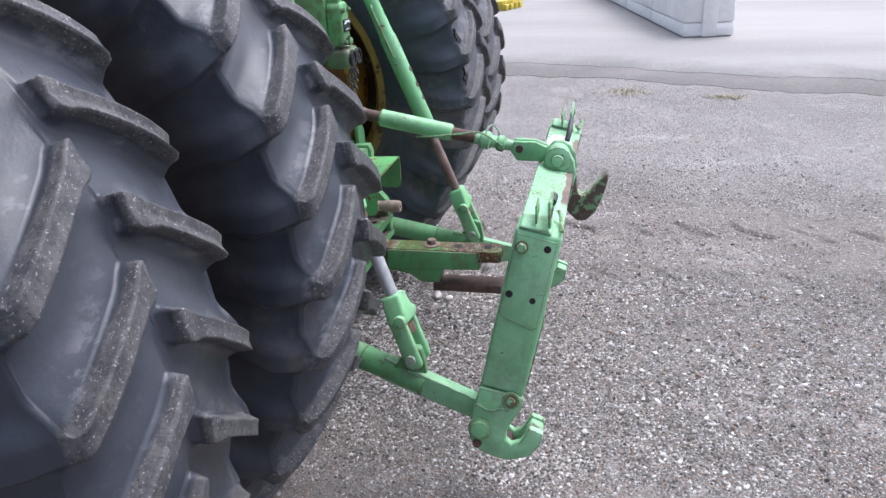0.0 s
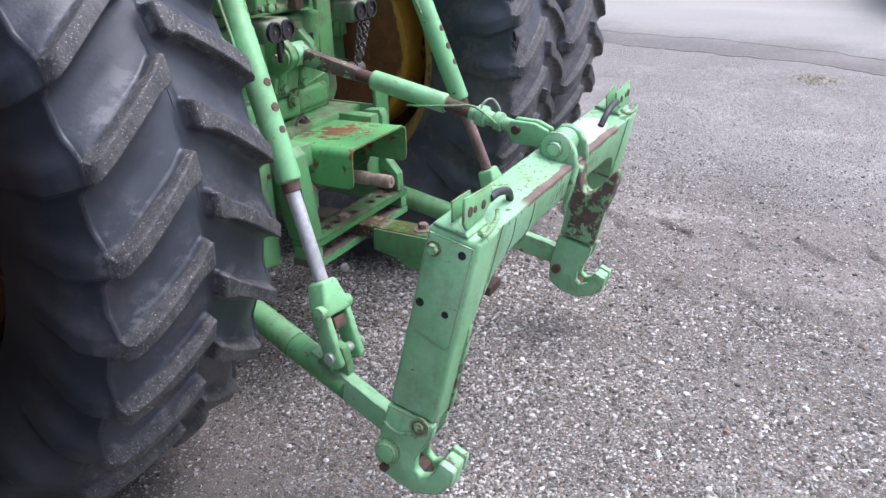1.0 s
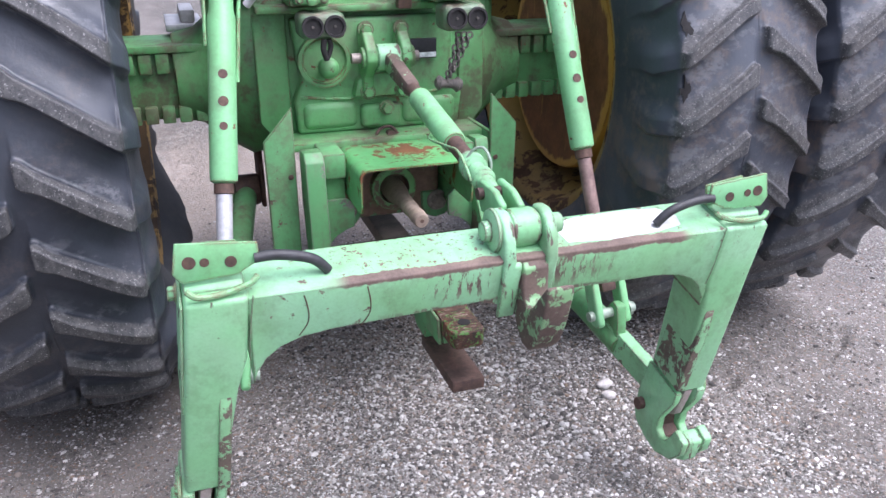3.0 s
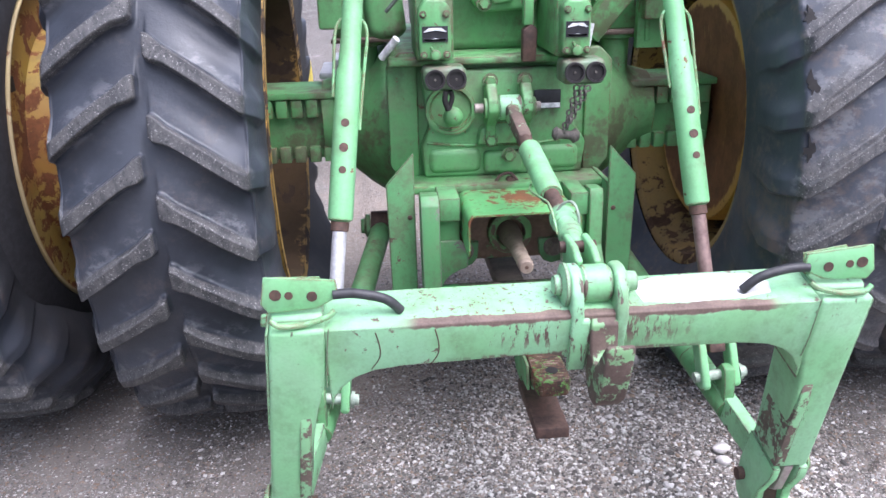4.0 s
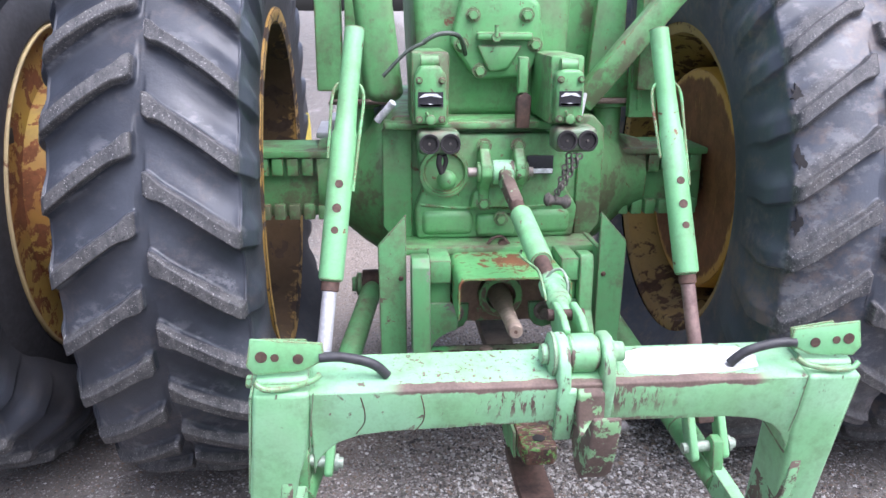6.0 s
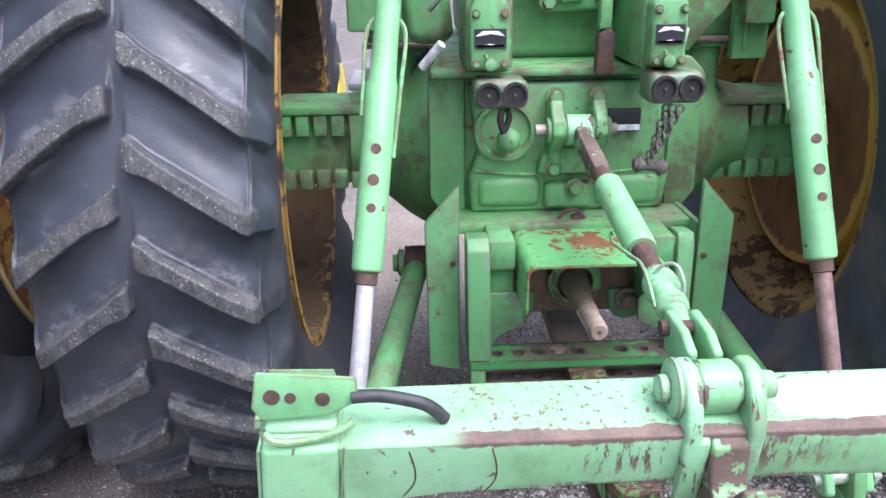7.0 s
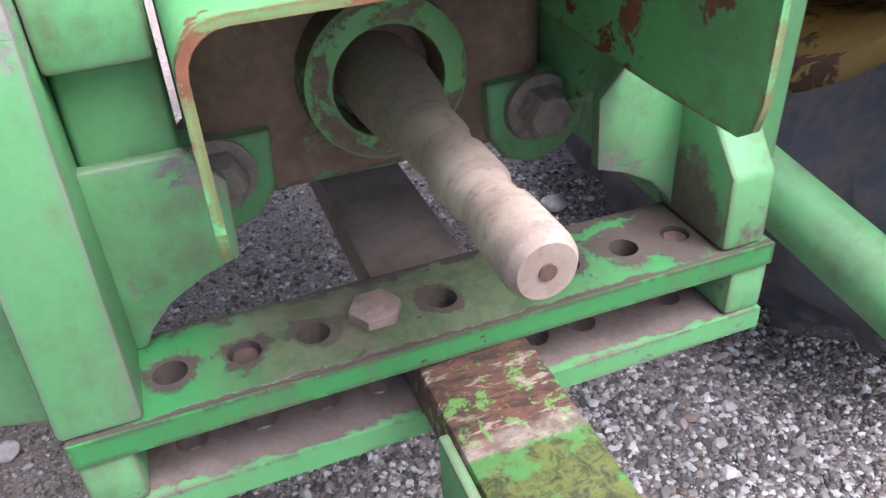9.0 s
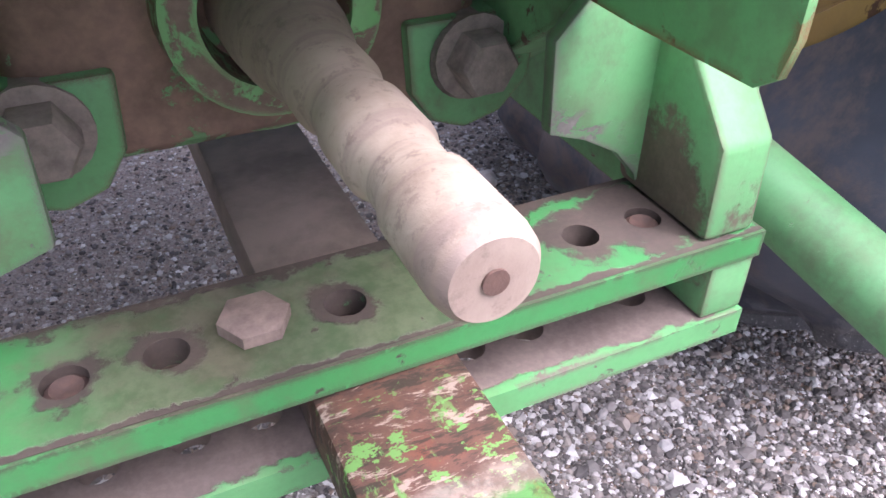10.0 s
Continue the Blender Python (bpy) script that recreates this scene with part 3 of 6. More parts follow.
def slab(bm, outline, axis, lo, hi, m=None):
    """A plate: a 2D outline carried along x, y or z from lo to hi."""
    def at(p, k):
        return {"x": (k, p[0], p[1]), "y": (p[0], k, p[1]), "z": (p[0], p[1], k)}[axis]
    a = [bm.verts.new(at(p, lo)) for p in outline]
    b = [bm.verts.new(at(p, hi)) for p in outline]
    bm.faces.new(a)
    bm.faces.new(b[::-1])
    n = len(a)
    for i in range(n):
        j = (i + 1) % n
        bm.faces.new((a[i], b[i], b[j], a[j]))
    if m is not None:
        bmesh.ops.transform(bm, matrix=m, verts=a + b)
    return a + b


def tube(bm, points, r, n=10, smooth=6):
    """A round bar or hose along a smooth line through points."""
    pts = [Vector(p) for p in points]
    line = []
    for i in range(len(pts) - 1):
        p0, p1, p2, p3 = pts[max(i - 1, 0)], pts[i], pts[i + 1], pts[min(i + 2, len(pts) - 1)]
        for k in range(smooth):
            t = k / smooth
            line.append(0.5 * ((2 * p1) + (p2 - p0) * t + (2 * p0 - 5 * p1 + 4 * p2 - p3) * t * t + (3 * p1 - p0 - 3 * p2 + p3) * t ** 3))
    line.append(pts[-1])
    up = frame_axes(line[1] - line[0])[0]
    rings = []
    for i, p in enumerate(line):
        d = (line[min(i + 1, len(line) - 1)] - line[max(i - 1, 0)]).normalized()
        up = (up - d * up.dot(d)).normalized()
        w = d.cross(up)
        rings.append([bm.verts.new(p + (up * math.cos(k) + w * math.sin(k)) * r) for k in (2 * math.pi * j / n for j in range(n))])
    for p, q in zip(rings, rings[1:]):
        for i in range(n):
            j = (i + 1) % n
            bm.faces.new((p[i], p[j], q[j], q[i]))
    bm.faces.new(rings[0][::-1])
    bm.faces.new(rings[-1])


def hexbolt(bm, at, direction, r=0.014, h=0.011, washer=True):
    d = Vector(direction).normalized()
    at = Vector(at)
    if washer:
        rod(bm, at, at + d * 0.003, r * 1.35, n=18)
    turned(bm, at, d, ((0.002, r), (0.002 + h * 0.8, r), (0.002 + h, r * 0.86)), n=6)


def soften(bm, width, segments=2, angle=35):
    bmesh.ops.recalc_face_normals(bm, faces=bm.faces)
    edges = [e for e in bm.edges if len(e.link_faces) == 2 and e.calc_face_angle(0) > radians(angle)]
    bmesh.ops.bevel(bm, geom=edges, offset=width, offset_type="OFFSET", segments=segments, profile=0.5, affect="EDGES", clamp_overlap=True)


def part(name, bm, material, parent, label="", bevel=0.0, m=None, smooth=40, segments=2):
    """Links a bmesh as one mesh object under a thing or a part."""
    if bevel:
        soften(bm, bevel, segments)
    if m is not None:
        bm.transform(m)
    bmesh.ops.recalc_face_normals(bm, faces=bm.faces)
    for f in bm.faces:
        f.smooth = True
    for e in bm.edges:
        if len(e.link_faces) == 2 and e.calc_face_angle(0) > radians(smooth):
            e.smooth = False
    mesh = bpy.data.meshes.new(name)
    bm.to_mesh(mesh)
    bm.free()
    mesh.materials.append(material)
    ob = new(name, mesh)
    if parent is not None:
        ob.parent = parent
        ob.matrix_parent_inverse = parent_world(parent).inverted()
    if label:
        tagged(ob, label)
    return ob


def parent_world(ob):
    m = ob.matrix_basis.copy()
    while ob.parent is not None:
        m = ob.parent.matrix_basis @ ob.matrix_parent_inverse @ m
        ob = ob.parent
    return m


def thing(name, at, label, category, group="", kind=""):
    ob = new(name)
    ob.empty_display_size = 0.05
    ob.location = at
    return tagged(ob, label, category, group, kind)


def B():
    return bmesh.new()


# ==== the ground and the yard ====
def lattice(x, y, size, seed):
    """Smooth random heights in -1..1 on a square lattice."""
    table = np.random.default_rng(seed).random((64, 64)) * 2 - 1
    u, v = x / size, y / size
    i, j = np.floor(u).astype(int), np.floor(v).astype(int)
    f, h = u - i, v - j
    f, h = f * f * (3 - 2 * f), h * h * (3 - 2 * h)
    a, b = table[i % 64, j % 64], table[(i + 1) % 64, j % 64]
    c, d = table[i % 64, (j + 1) % 64], table[(i + 1) % 64, (j + 1) % 64]
    return (a * (1 - f) + b * f) * (1 - h) + (c * (1 - f) + d * f) * h


def earth(x, y):
    """Height of the trodden ground, with the bars that a tyre has pressed into it."""
    x, y = np.asarray(x, float), np.asarray(y, float)
    z = 0.0045 * lattice(x, y, 0.43, 1) + 0.0035 * lattice(x, y, 0.13, 2) + 0.0018 * lattice(x, y, 0.05, 3)
    z = z - 0.004
    for k in range(9):
        for ax, ay, bx, by in ((1.50, 0.12, 1.30, -0.05), (0.95, -0.02, 0.80, -0.14)):
            ay, by = ay - 0.262 * k, by - 0.262 * k
            length = math.hypot(bx - ax, by - ay)
            ux, uy = (bx - ax) / length, (by - ay) / length
            s, w = (x - ax) * ux + (y - ay) * uy, -(x - ax) * uy + (y - ay) * ux
            w = w + 0.03 * lattice(x, y, 0.09, 40 + k)
            ends = np.clip(np.minimum(s, length - s) / 0.03, 0, 1)
            keep = 0.45 + 0.55 * (lattice(x, y, 0.3, 60 + k) > -0.3)
            z = z + ends * keep * (-0.012 * np.exp(-(w / 0.013) ** 2) + 0.010 * np.exp(-((w - 0.036) / 0.020) ** 2))
    far = np.hypot(x - 0.8, y + 0.4)
    fade = np.clip((4.2 - far) / 1.5, 0.0, 1.0)
    return z * fade - 0.001 * (1 - fade)


def spread(lo, hi, step):
    inner = list(np.arange(lo, hi, step))
    out, d, a, b = [], step, lo, hi
    while b < 300:
        d *= 1.16
        a, b = a - d, b + d
        out.append((a, b))
    return np.array([p[0] for p in out[::-1]] + inner + [p[1] for p in out])


gx, gy = spread(-1.5, 2.2, 0.0105), spread(-1.9, 1.2, 0.0105)
X, Y = np.meshgrid(gx, gy, indexing="ij")
pts = np.stack([X, Y, earth(X, Y)], 2).reshape(-1, 3)
cells = np.arange(len(gx) * len(gy)).reshape(len(gx), len(gy))
quads = np.stack([cells[:-1, :-1], cells[1:, :-1], cells[1:, 1:], cells[:-1, 1:]], 2).reshape(-1, 4)
mesh = bpy.data.meshes.new("ground")
mesh.from_pydata(pts.tolist(), [], quads.tolist())
mesh.polygons.foreach_set("use_smooth", np.ones(len(quads), dtype=bool))
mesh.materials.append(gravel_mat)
ground = new("ground", mesh)
tagged(ground, "packed grey gravel yard with pale pebbles and tyre marks", "ground", kind="structure")

# the lot beyond begins along a line that runs behind the tractor's far side
def ragged_strip(x0, x1, seed):
    """A strip whose near edge wanders, as gravel spills over it."""
    rng = random.Random(seed)
    edge, x = [], 0.0
    for k in range(700):
        y = -14.0 + 0.04 * k
        x = 0.86 * x + rng.gauss(0, 0.022)
        edge.append((x0 + x + 0.05 * math.sin(y * 1.7 + seed), y))
    return [(x1, -60), (x1, 60), (x0, 60)] + edge[::-1] + [(x0, -60)]


lot_m = Matrix.Translation((5.35, 0.3, 0)) @ Matrix.Rotation(radians(-15.5), 4, "Z")
bm = B()
slab(bm, ragged_strip(0.55, 70.0, 8), "z", -0.2, 0.005, lot_m)
road = part("road", bm, pale_lot, None)
tagged(road, "pale packed lot beyond the gravel", "road", kind="structure")
bm = B()
slab(bm, ragged_strip(-0.05, 1.1, 9), "z", -0.2, 0.002, lot_m)
verge = part("pavement", bm, dark_verge, None)
tagged(verge, "dark damp strip along the edge of the lot", "pavement", kind="structure")


def scatter(name, count, region, sizes, seed, label, cheap=False):
    """Loose stones: many small uneven lumps, half sunk, in one mesh."""
    rng = np.random.default_rng(seed)
    phi = (1 + 5 ** 0.5) / 2
    base = np.array([(-1, phi, 0), (1, phi, 0), (-1, -phi, 0), (1, -phi, 0), (0, -1, phi), (0, 1, phi), (0, -1, -phi), (0, 1, -phi), (phi, 0, -1), (phi, 0, 1), (-phi, 0, -1), (-phi, 0, 1)]) / np.sqrt(1 + phi * phi)
    tri = np.array([(0, 11, 5), (0, 5, 1), (0, 1, 7), (0, 7, 10), (0, 10, 11), (1, 5, 9), (5, 11, 4), (11, 10, 2), (10, 7, 6), (7, 1, 8), (3, 9, 4), (3, 4, 2), (3, 2, 6), (3, 6, 8), (3, 8, 9), (4, 9, 5), (2, 4, 11), (6, 2, 10), (8, 6, 7), (9, 8, 1)])
    if cheap:
        base = np.array([(1, 0, 0), (-1, 0, 0), (0, 1, 0), (0, -1, 0), (0, 0, 1), (0, 0, -1)], float)
        tri = np.array([(0, 2, 4), (2, 1, 4), (1, 3, 4), (3, 0, 4), (2, 0, 5), (1, 2, 5), (3, 1, 5), (0, 3, 5)])
    count_v = len(base)
    (cx, sx), (cy, sy) = region
    size = sizes[0] + (sizes[1] - sizes[0]) * rng.random(count) ** (2.2 if cheap else 3.0)
    spot = np.stack([cx + sx * rng.normal(size=count), cy + sy * rng.normal(size=count), size * (0.02 + 0.28 * rng.random(count))], 1)
    spot[:, 2] += earth(spot[:, 0], spot[:, 1])
    clump = np.sin(spot[:, 0] * 7.1 + 2.0 * np.sin(spot[:, 1] * 5.3)) * np.sin(spot[:, 1] * 6.3 + 1.7 * np.sin(spot[:, 0] * 4.1))
    size *= np.where(rng.random(count) < 0.65 + 0.35 * clump, 1.0, 0.45)
    bare = 0.75 * lattice(spot[:, 0] + 0.4 * spot[:, 1], spot[:, 1], 0.55, 91) + 0.45 * lattice(spot[:, 0], spot[:, 1], 0.17, 92)
    size *= np.where(cheap & (bare > 0.22) & (rng.random(count) < 0.8), 0.35, 1.0)
    across = np.abs(spot[:, 0]) + 0.4 * (spot[:, 0] < -0.2) + 0.16 * lattice(spot[:, 0], spot[:, 1], 0.4, 93) + 0.10 * lattice(spot[:, 0], spot[:, 1], 0.12, 94)
    size *= np.where((across > 0.85) & (across < 1.8) & (rng.random(count) < 0.72), 0.32, 1.0)
    squash = np.stack([0.75 + 0.5 * rng.random(count), 0.55 + 0.5 * rng.random(count), 0.35 + 0.4 * rng.random(count)], 1)
    lump = 0.75 + 0.5 * rng.random((count, count_v, 1))
    p = base[None] * lump * squash[:, None, :] * size[:, None, None]
    a = rng.random(count) * 2 * np.pi
    c, s = np.cos(a)[:, None], np.sin(a)[:, None]
    x, y = p[:, :, 0] * c - p[:, :, 1] * s, p[:, :, 0] * s + p[:, :, 1] * c
    p = np.stack([x, y, p[:, :, 2]], 2) + spot[:, None, :]
    faces = (tri[None] + (np.arange(count) * count_v)[:, None, None]).reshape(-1, 3)
    mesh = bpy.data.meshes.new(name)
    mesh.vertices.add(count * count_v)
    mesh.vertices.foreach_set("co", p.reshape(-1))
    mesh.loops.add(len(faces) * 3)
    mesh.loops.foreach_set("vertex_index", faces.reshape(-1).astype(np.int32))
    mesh.polygons.add(len(faces))
    mesh.polygons.foreach_set("loop_start", np.arange(0, len(faces) * 3, 3, dtype=np.int32))
    mesh.update(calc_edges=True)
    mesh.polygons.foreach_set("use_smooth", np.zeros(len(faces), dtype=bool))
    mesh.materials.append(stones_mat)
    return tagged(new(name, mesh), label, "gravel", kind="stuff")


scatter("gravel", 100000, ((0.22, 0.42), (0.30, 0.52)), (0.0014, 0.0064), 3, "loose pale and grey pebbles under the hitch")
scatter("gravel", 140000, ((0.7, 0.95), (-0.45, 0.75)), (0.0021, 0.0084), 4, "loose pale pebbles strewn over the yard", cheap=True)


scatter("gravel", 60000, ((-0.75, 0.42), (-0.28, 0.36)), (0.0020, 0.0075), 5, "loose pebbles on dark dirt beside the wheels", cheap=True)
scatter("gravel", 4200, ((0.42, 0.30), (0.12, 0.36)), (0.0045, 0.0110), 7, "larger pale pebbles under the drawbar")
scatter("gravel", 5000, ((0.7, 0.9), (-0.6, 0.7)), (0.004, 0.0120), 6, "larger pale and brown pebbles among the gravel")


def stone(at, size, seed, squash=(1.0, 0.8, 0.6)):
    rng = random.Random(seed)
    bm = B()
    bmesh.ops.create_icosphere(bm, subdivisions=3, radius=1.0)
    off = Vector((rng.random(), rng.random(), rng.random())) * 20
    for v in bm.verts:
        k = 1 + 0.35 * noise.noise(v.co * 0.9 + off) + 0.12 * noise.noise(v.co * 3 + off)
        v.co = Vector((v.co.x * squash[0], v.co.y * squash[1], v.co.z * squash[2])) * k * size
    ob = part("stone", bm, plain_stone, None, m=Matrix.Translation((at[0], at[1], size * squash[2] * 0.55)))
    return tagged(ob, "single pale rounded stone lying on the gravel", "stone", "larger stones on the gravel")


plain_stone = plain("pale_stone", (0.50, 0.47, 0.445), 0.85, grain=40.0)
for k, (x, y, s) in enumerate(((0.466, 0.533, 0.024), (0.55, 0.025, 0.022), (0.533, -0.025, 0.020), (-0.466, 0.631, 0.020), (0.484, 0.883, 0.026), (0.62, 0.70, 0.018), (0.30, 0.75, 0.016))):
    stone((x, y), s, 20 + k)


def barrier(at, turn, length):
    bm = B()
    box(bm, (-0.30, 0, 0), (0.30, length, 0.16))
    part_outline = [(-0.30, 0.16), (0.30, 0.16), (0.26, 0.85), (-0.26, 0.85)]
    slab(bm, part_outline, "y", 0.0, length)
    m = Matrix.Translation(at) @ Matrix.Rotation(radians(turn), 4, "Z")
    root = thing("concrete_barrier", at, "row block of pale weathered concrete standing on the lot", "barrier", "row of concrete blocks")
    part("block", bm, concrete_white, root, bevel=0.03, m=m)
    bm = B()
    box(bm, (-0.09, -0.03, 0.0), (0.09, 0.02, 0.80))
    part("end_key", bm, concrete_white, root, bevel=0.02, m=m)


for k in range(4):
    barrier((7.66 + 1.62 * k * 0.981, -1.70 + 1.62 * k * 0.194, 0.01), -78.8, 1.58)

bm = B()
for k in range(4):
    box(bm, (-0.5, -0.28 + 0.16 * k, 0.0), (0.5, -0.18 + 0.16 * k, 0.09))
box(bm, (-0.45, -0.3, 0.09), (-0.33, 0.34, 0.15))
box(bm, (0.33, -0.3, 0.09), (0.45, 0.34, 0.15))
rack = part("steel_rack", bm, yellow_paint, None, bevel=0.01, m=Matrix.Translation((11.3, 1.45, 0.01)) @ Matrix.Rotation(1.2, 4, "Z"))
tagged(rack, "low yellow painted steel rack lying on the lot", "rack")


def grass_patch(at, length, width, seed):
    rng = random.Random(seed)
    bm = B()
    for k in range(420):
        x, y = rng.gauss(0, length / 3), rng.gauss(0, width / 3)
        h, a, lean = rng.uniform(0.006, 0.02), rng.uniform(0, 6.28), rng.uniform(0.01, 0.04)
        w = 0.004
        p = Vector((at[0] + x, at[1] + y, 0))
        side = Vector((math.cos(a), math.sin(a), 0)) * w
        tip = p + Vector((-math.sin(a) * lean, math.cos(a) * lean, h))
        bm.faces.new([bm.verts.new(p - side), bm.verts.new(p + side), bm.verts.new(tip)])
    ob = part("grass", bm, dry_grass, None)
    tagged(ob, "flat patch of dry yellowed grass on the gravel", "grass", kind="stuff")


grass_patch((4.55, -0.75), 0.25, 0.3, 5)
grass_patch((4.35, -1.5), 0.15, 0.25, 6)

# ==== the tractor ====
AX_Y, AX_Z = 0.68, 0.80
tractor = thing("tractor", (0, AX_Y, 0), "old dusty green farm tractor on gravel with yellow dual rear wheels", "tractor")


# -- wheels --
def tyre_mesh(ground, dull=0.0, rolled=0.0, tall=1.0):
    """A bar-lug tractor tyre: two staggered rows of curved lugs on a crowned tread; x is the axle, ground the depth at which it flattens."""
    pitch_count, turn = 32, -0.0295 + rolled
    half = [0.0, 0.004, 0.008, 0.0105, 0.013, 0.017, 0.022, 0.028, 0.036, 0.046, 0.06, 0.075, 0.09, 0.105, 0.12, 0.135, 0.15, 0.162, 0.172, 0.180, 0.186, 0.190, 0.194]
    wall = [(0.1965, 0.778), (0.198, 0.765), (0.200, 0.750), (0.203, 0.735), (0.206, 0.718), (0.211, 0.700), (0.215, 0.66), (0.215, 0.62), (0.205, 0.575), (0.202, 0.545), (0.198, 0.525), (0.193, 0.508), (0.182, 0.488)]

    def st(e0, e1, v):
        t = min(1, max(0, (v - e0) / (e1 - e0)))
        return t * t * (3 - 2 * t)

    def bump(x, a, b, soft):
        return st(a - soft, a + soft, x) * (1 - st(b - soft, b + soft, x))

    rng = random.Random(11)
    wear = [[0.92 + 0.16 * rng.random() for _ in range(pitch_count)] for _ in range(2)]
    chip = [[rng.random() for _ in range(pitch_count)] for _ in range(2)]

    def width(s, w):
        return (0.104 + 0.050 * math.exp(-((s - 0.022) / 0.016) ** 2)) * w

    def knots(s, w):
        """Where a pitch is cut, so that the lug's two edges stay crisp."""
        e0, e1 = 0.5 - width(s, w), 0.5 + width(s, w)
        rise = [e0 * k for k in (0.0, 0.18, 0.36, 0.54, 0.70, 0.82)]
        fall = [e1 + 0.036 + (1.0 - e1 - 0.036) * k for k in (0.15, 0.32, 0.55, 0.78)]
        return rise + [e0 - 0.034, e0 - 0.016, e0 - 0.003, e0 + 0.010, e0 + 0.030, 0.5 - 0.02, 0.5 + 0.02, e1 - 0.030, e1 - 0.010, e1 + 0.003, e1 + 0.016, e1 + 0.036] + fall

    rows = []
    for sgn in (-1, 1):
        side, which, shift = [], (sgn + 1) // 2, 0.5 if sgn > 0 else 0.0
        for s in half:
            depth = 0.036 + 0.018 * (s / 0.18)
            crown = 0.809 - 0.80 * s * s - 0.10 * max(0.0, s - 0.15) + (1.0 - tall) * depth
            depth *= tall
            slant = 0.145 * (s / 0.18) ** 1.15
            ring = []
            for k in range(pitch_count):
                w, c = wear[which][k], chip[which][k]
                e0, e1 = 0.5 - width(s, w), 0.5 + width(s, w)
                for f in knots(s, w):
                    crest = st(e0 - 0.026, e0 + 0.008, f) * (1 - st(e1 - 0.008, e1 + 0.026, f))
                    skirt = st(0.0, 0.42, f) * (1 - st(0.60, 0.74, f))
                    flank = 0.14 + 0.36 * (s / 0.19) ** 1.6
                    lug = ((1 - flank) * crest + flank * skirt) * st(0.0075, 0.0125, s) * (1 - 0.16 * st(0.184, 0.194, s))
                    lug *= 1.0 - (0.05 + dull) * st(0.10, 0.0, abs(f - 0.5)) * c - 0.06 * crest * (0.5 + 0.5 * math.sin(31 * s + 9 * c))
                    groove = 0.004 * math.sin(7 * s / 0.18 + k)
                    r = crown + depth * lug + groove * (1 - lug) * 0.4
                    ring.append((sgn * s, r, 2 * math.pi * (k + f - shift) / pitch_count + slant + turn))
            side.append(ring)
        for x, r0 in wall:
            ring = []
            for k in range(pitch_count):
                for f in knots(0.194, wear[which][k]):
                    lug = st(0.04, 0.40, f) * (1 - st(0.60, 0.70, f)) * st(0.585, 0.735, r0)
                    ring.append((sgn * (x + 0.016 * lug * st(0.775, 0.72, r0)), r0 + 0.030 * lug, 2 * math.pi * (k + f - shift) / pitch_count + 0.158 + turn + 0.25 * (0.758 - r0) * st(0.685, 0.7, r0)))
            side.append(ring)
        rows.append(side)
    pts, faces, n = [], [], len(rows[0][0])

    def place(x, r, th):
        y, z = -r * math.cos(th), -r * math.sin(th)
        low = st(0.50, 0.86, -z / r)
        fat = 0.36 * low * bump(r, 0.55, 0.735, 0.06)
        return (x * (1.0 + fat), y, max(z, -ground))

    for which, side in enumerate(rows):
        base = len(pts)
        for ring in side:
            pts.extend(place(*p) for p in ring)
        for k in range(len(side) - 1):
            for i in range(n):
                j = (i + 1) % n
                f = (base + k * n + i, base + k * n + j, base + (k + 1) * n + j, base + (k + 1) * n + i)
                faces.append(f if which else f[::-1])
    mesh = bpy.data.meshes.new("tyre")
    mesh.from_pydata(pts, [], faces)
    mesh.update()
    for p in mesh.polygons:
        p.use_smooth = True
    mesh.materials.append(tyre_rubber)
    return mesh


def ring_mesh(name, profile, material, n=96):
    bm = B()
    turned(bm, (0, 0, 0), (1, 0, 0), profile, n=n, closed=True)
    bmesh.ops.recalc_face_normals(bm, faces=bm.faces)
    for f in bm.faces:
        f.smooth = True
    for e in bm.edges:
        if len(e.link_faces) == 2 and e.calc_face_angle(0) > radians(40):
            e.smooth = False
    mesh = bpy.data.meshes.new(name)
    bm.to_mesh(mesh)
    bm.free()
    mesh.materials.append(material)
    return mesh


BIG, SMALL = 0.985, 0.955
TYRE = tyre_mesh((AX_Z + 0.003) / BIG)
TYRE_LOW = tyre_mesh((AX_Z + 0.003) / BIG, 0.1, 0.0, 0.68)
TYRE_SMALL = tyre_mesh((AX_Z + 0.003) / SMALL, 0.12, radians(2.6))
RIM = ring_mesh("rim", [(-0.206, 0.505), (-0.204, 0.517), (-0.194, 0.517), (-0.188, 0.500), (-0.183, 0.486), (-0.11, 0.474), (-0.06, 0.440), (0.06, 0.440), (0.11, 0.474), (0.183, 0.486), (0.188, 0.500), (0.194, 0.517), (0.204, 0.517), (0.206, 0.505), (0.197, 0.478), (0.12, 0.462), (0.065, 0.428), (-0.065, 0.428), (-0.12, 0.462), (-0.197, 0.478)], rim_yellow)
DISC = ring_mesh("wheel", [(0.02, 0.012), (0.02, 0.20), (0.07, 0.30), (0.085, 0.40), (0.05, 0.427), (0.065, 0.427), (0.10, 0.40), (0.085, 0.30), (0.034, 0.195), (0.034, 0.012)], rim_rust)


RIM_SHORT = ring_mesh("rim", [(-0.150, 0.455), (-0.148, 0.468), (-0.11, 0.474), (-0.06, 0.440), (0.06, 0.440), (0.11, 0.474), (0.183, 0.486), (0.188, 0.500), (0.194, 0.517), (0.204, 0.517), (0.206, 0.505), (0.197, 0.478), (0.12, 0.462), (0.065, 0.428), (-0.065, 0.428), (-0.12, 0.450)], rim_yellow)


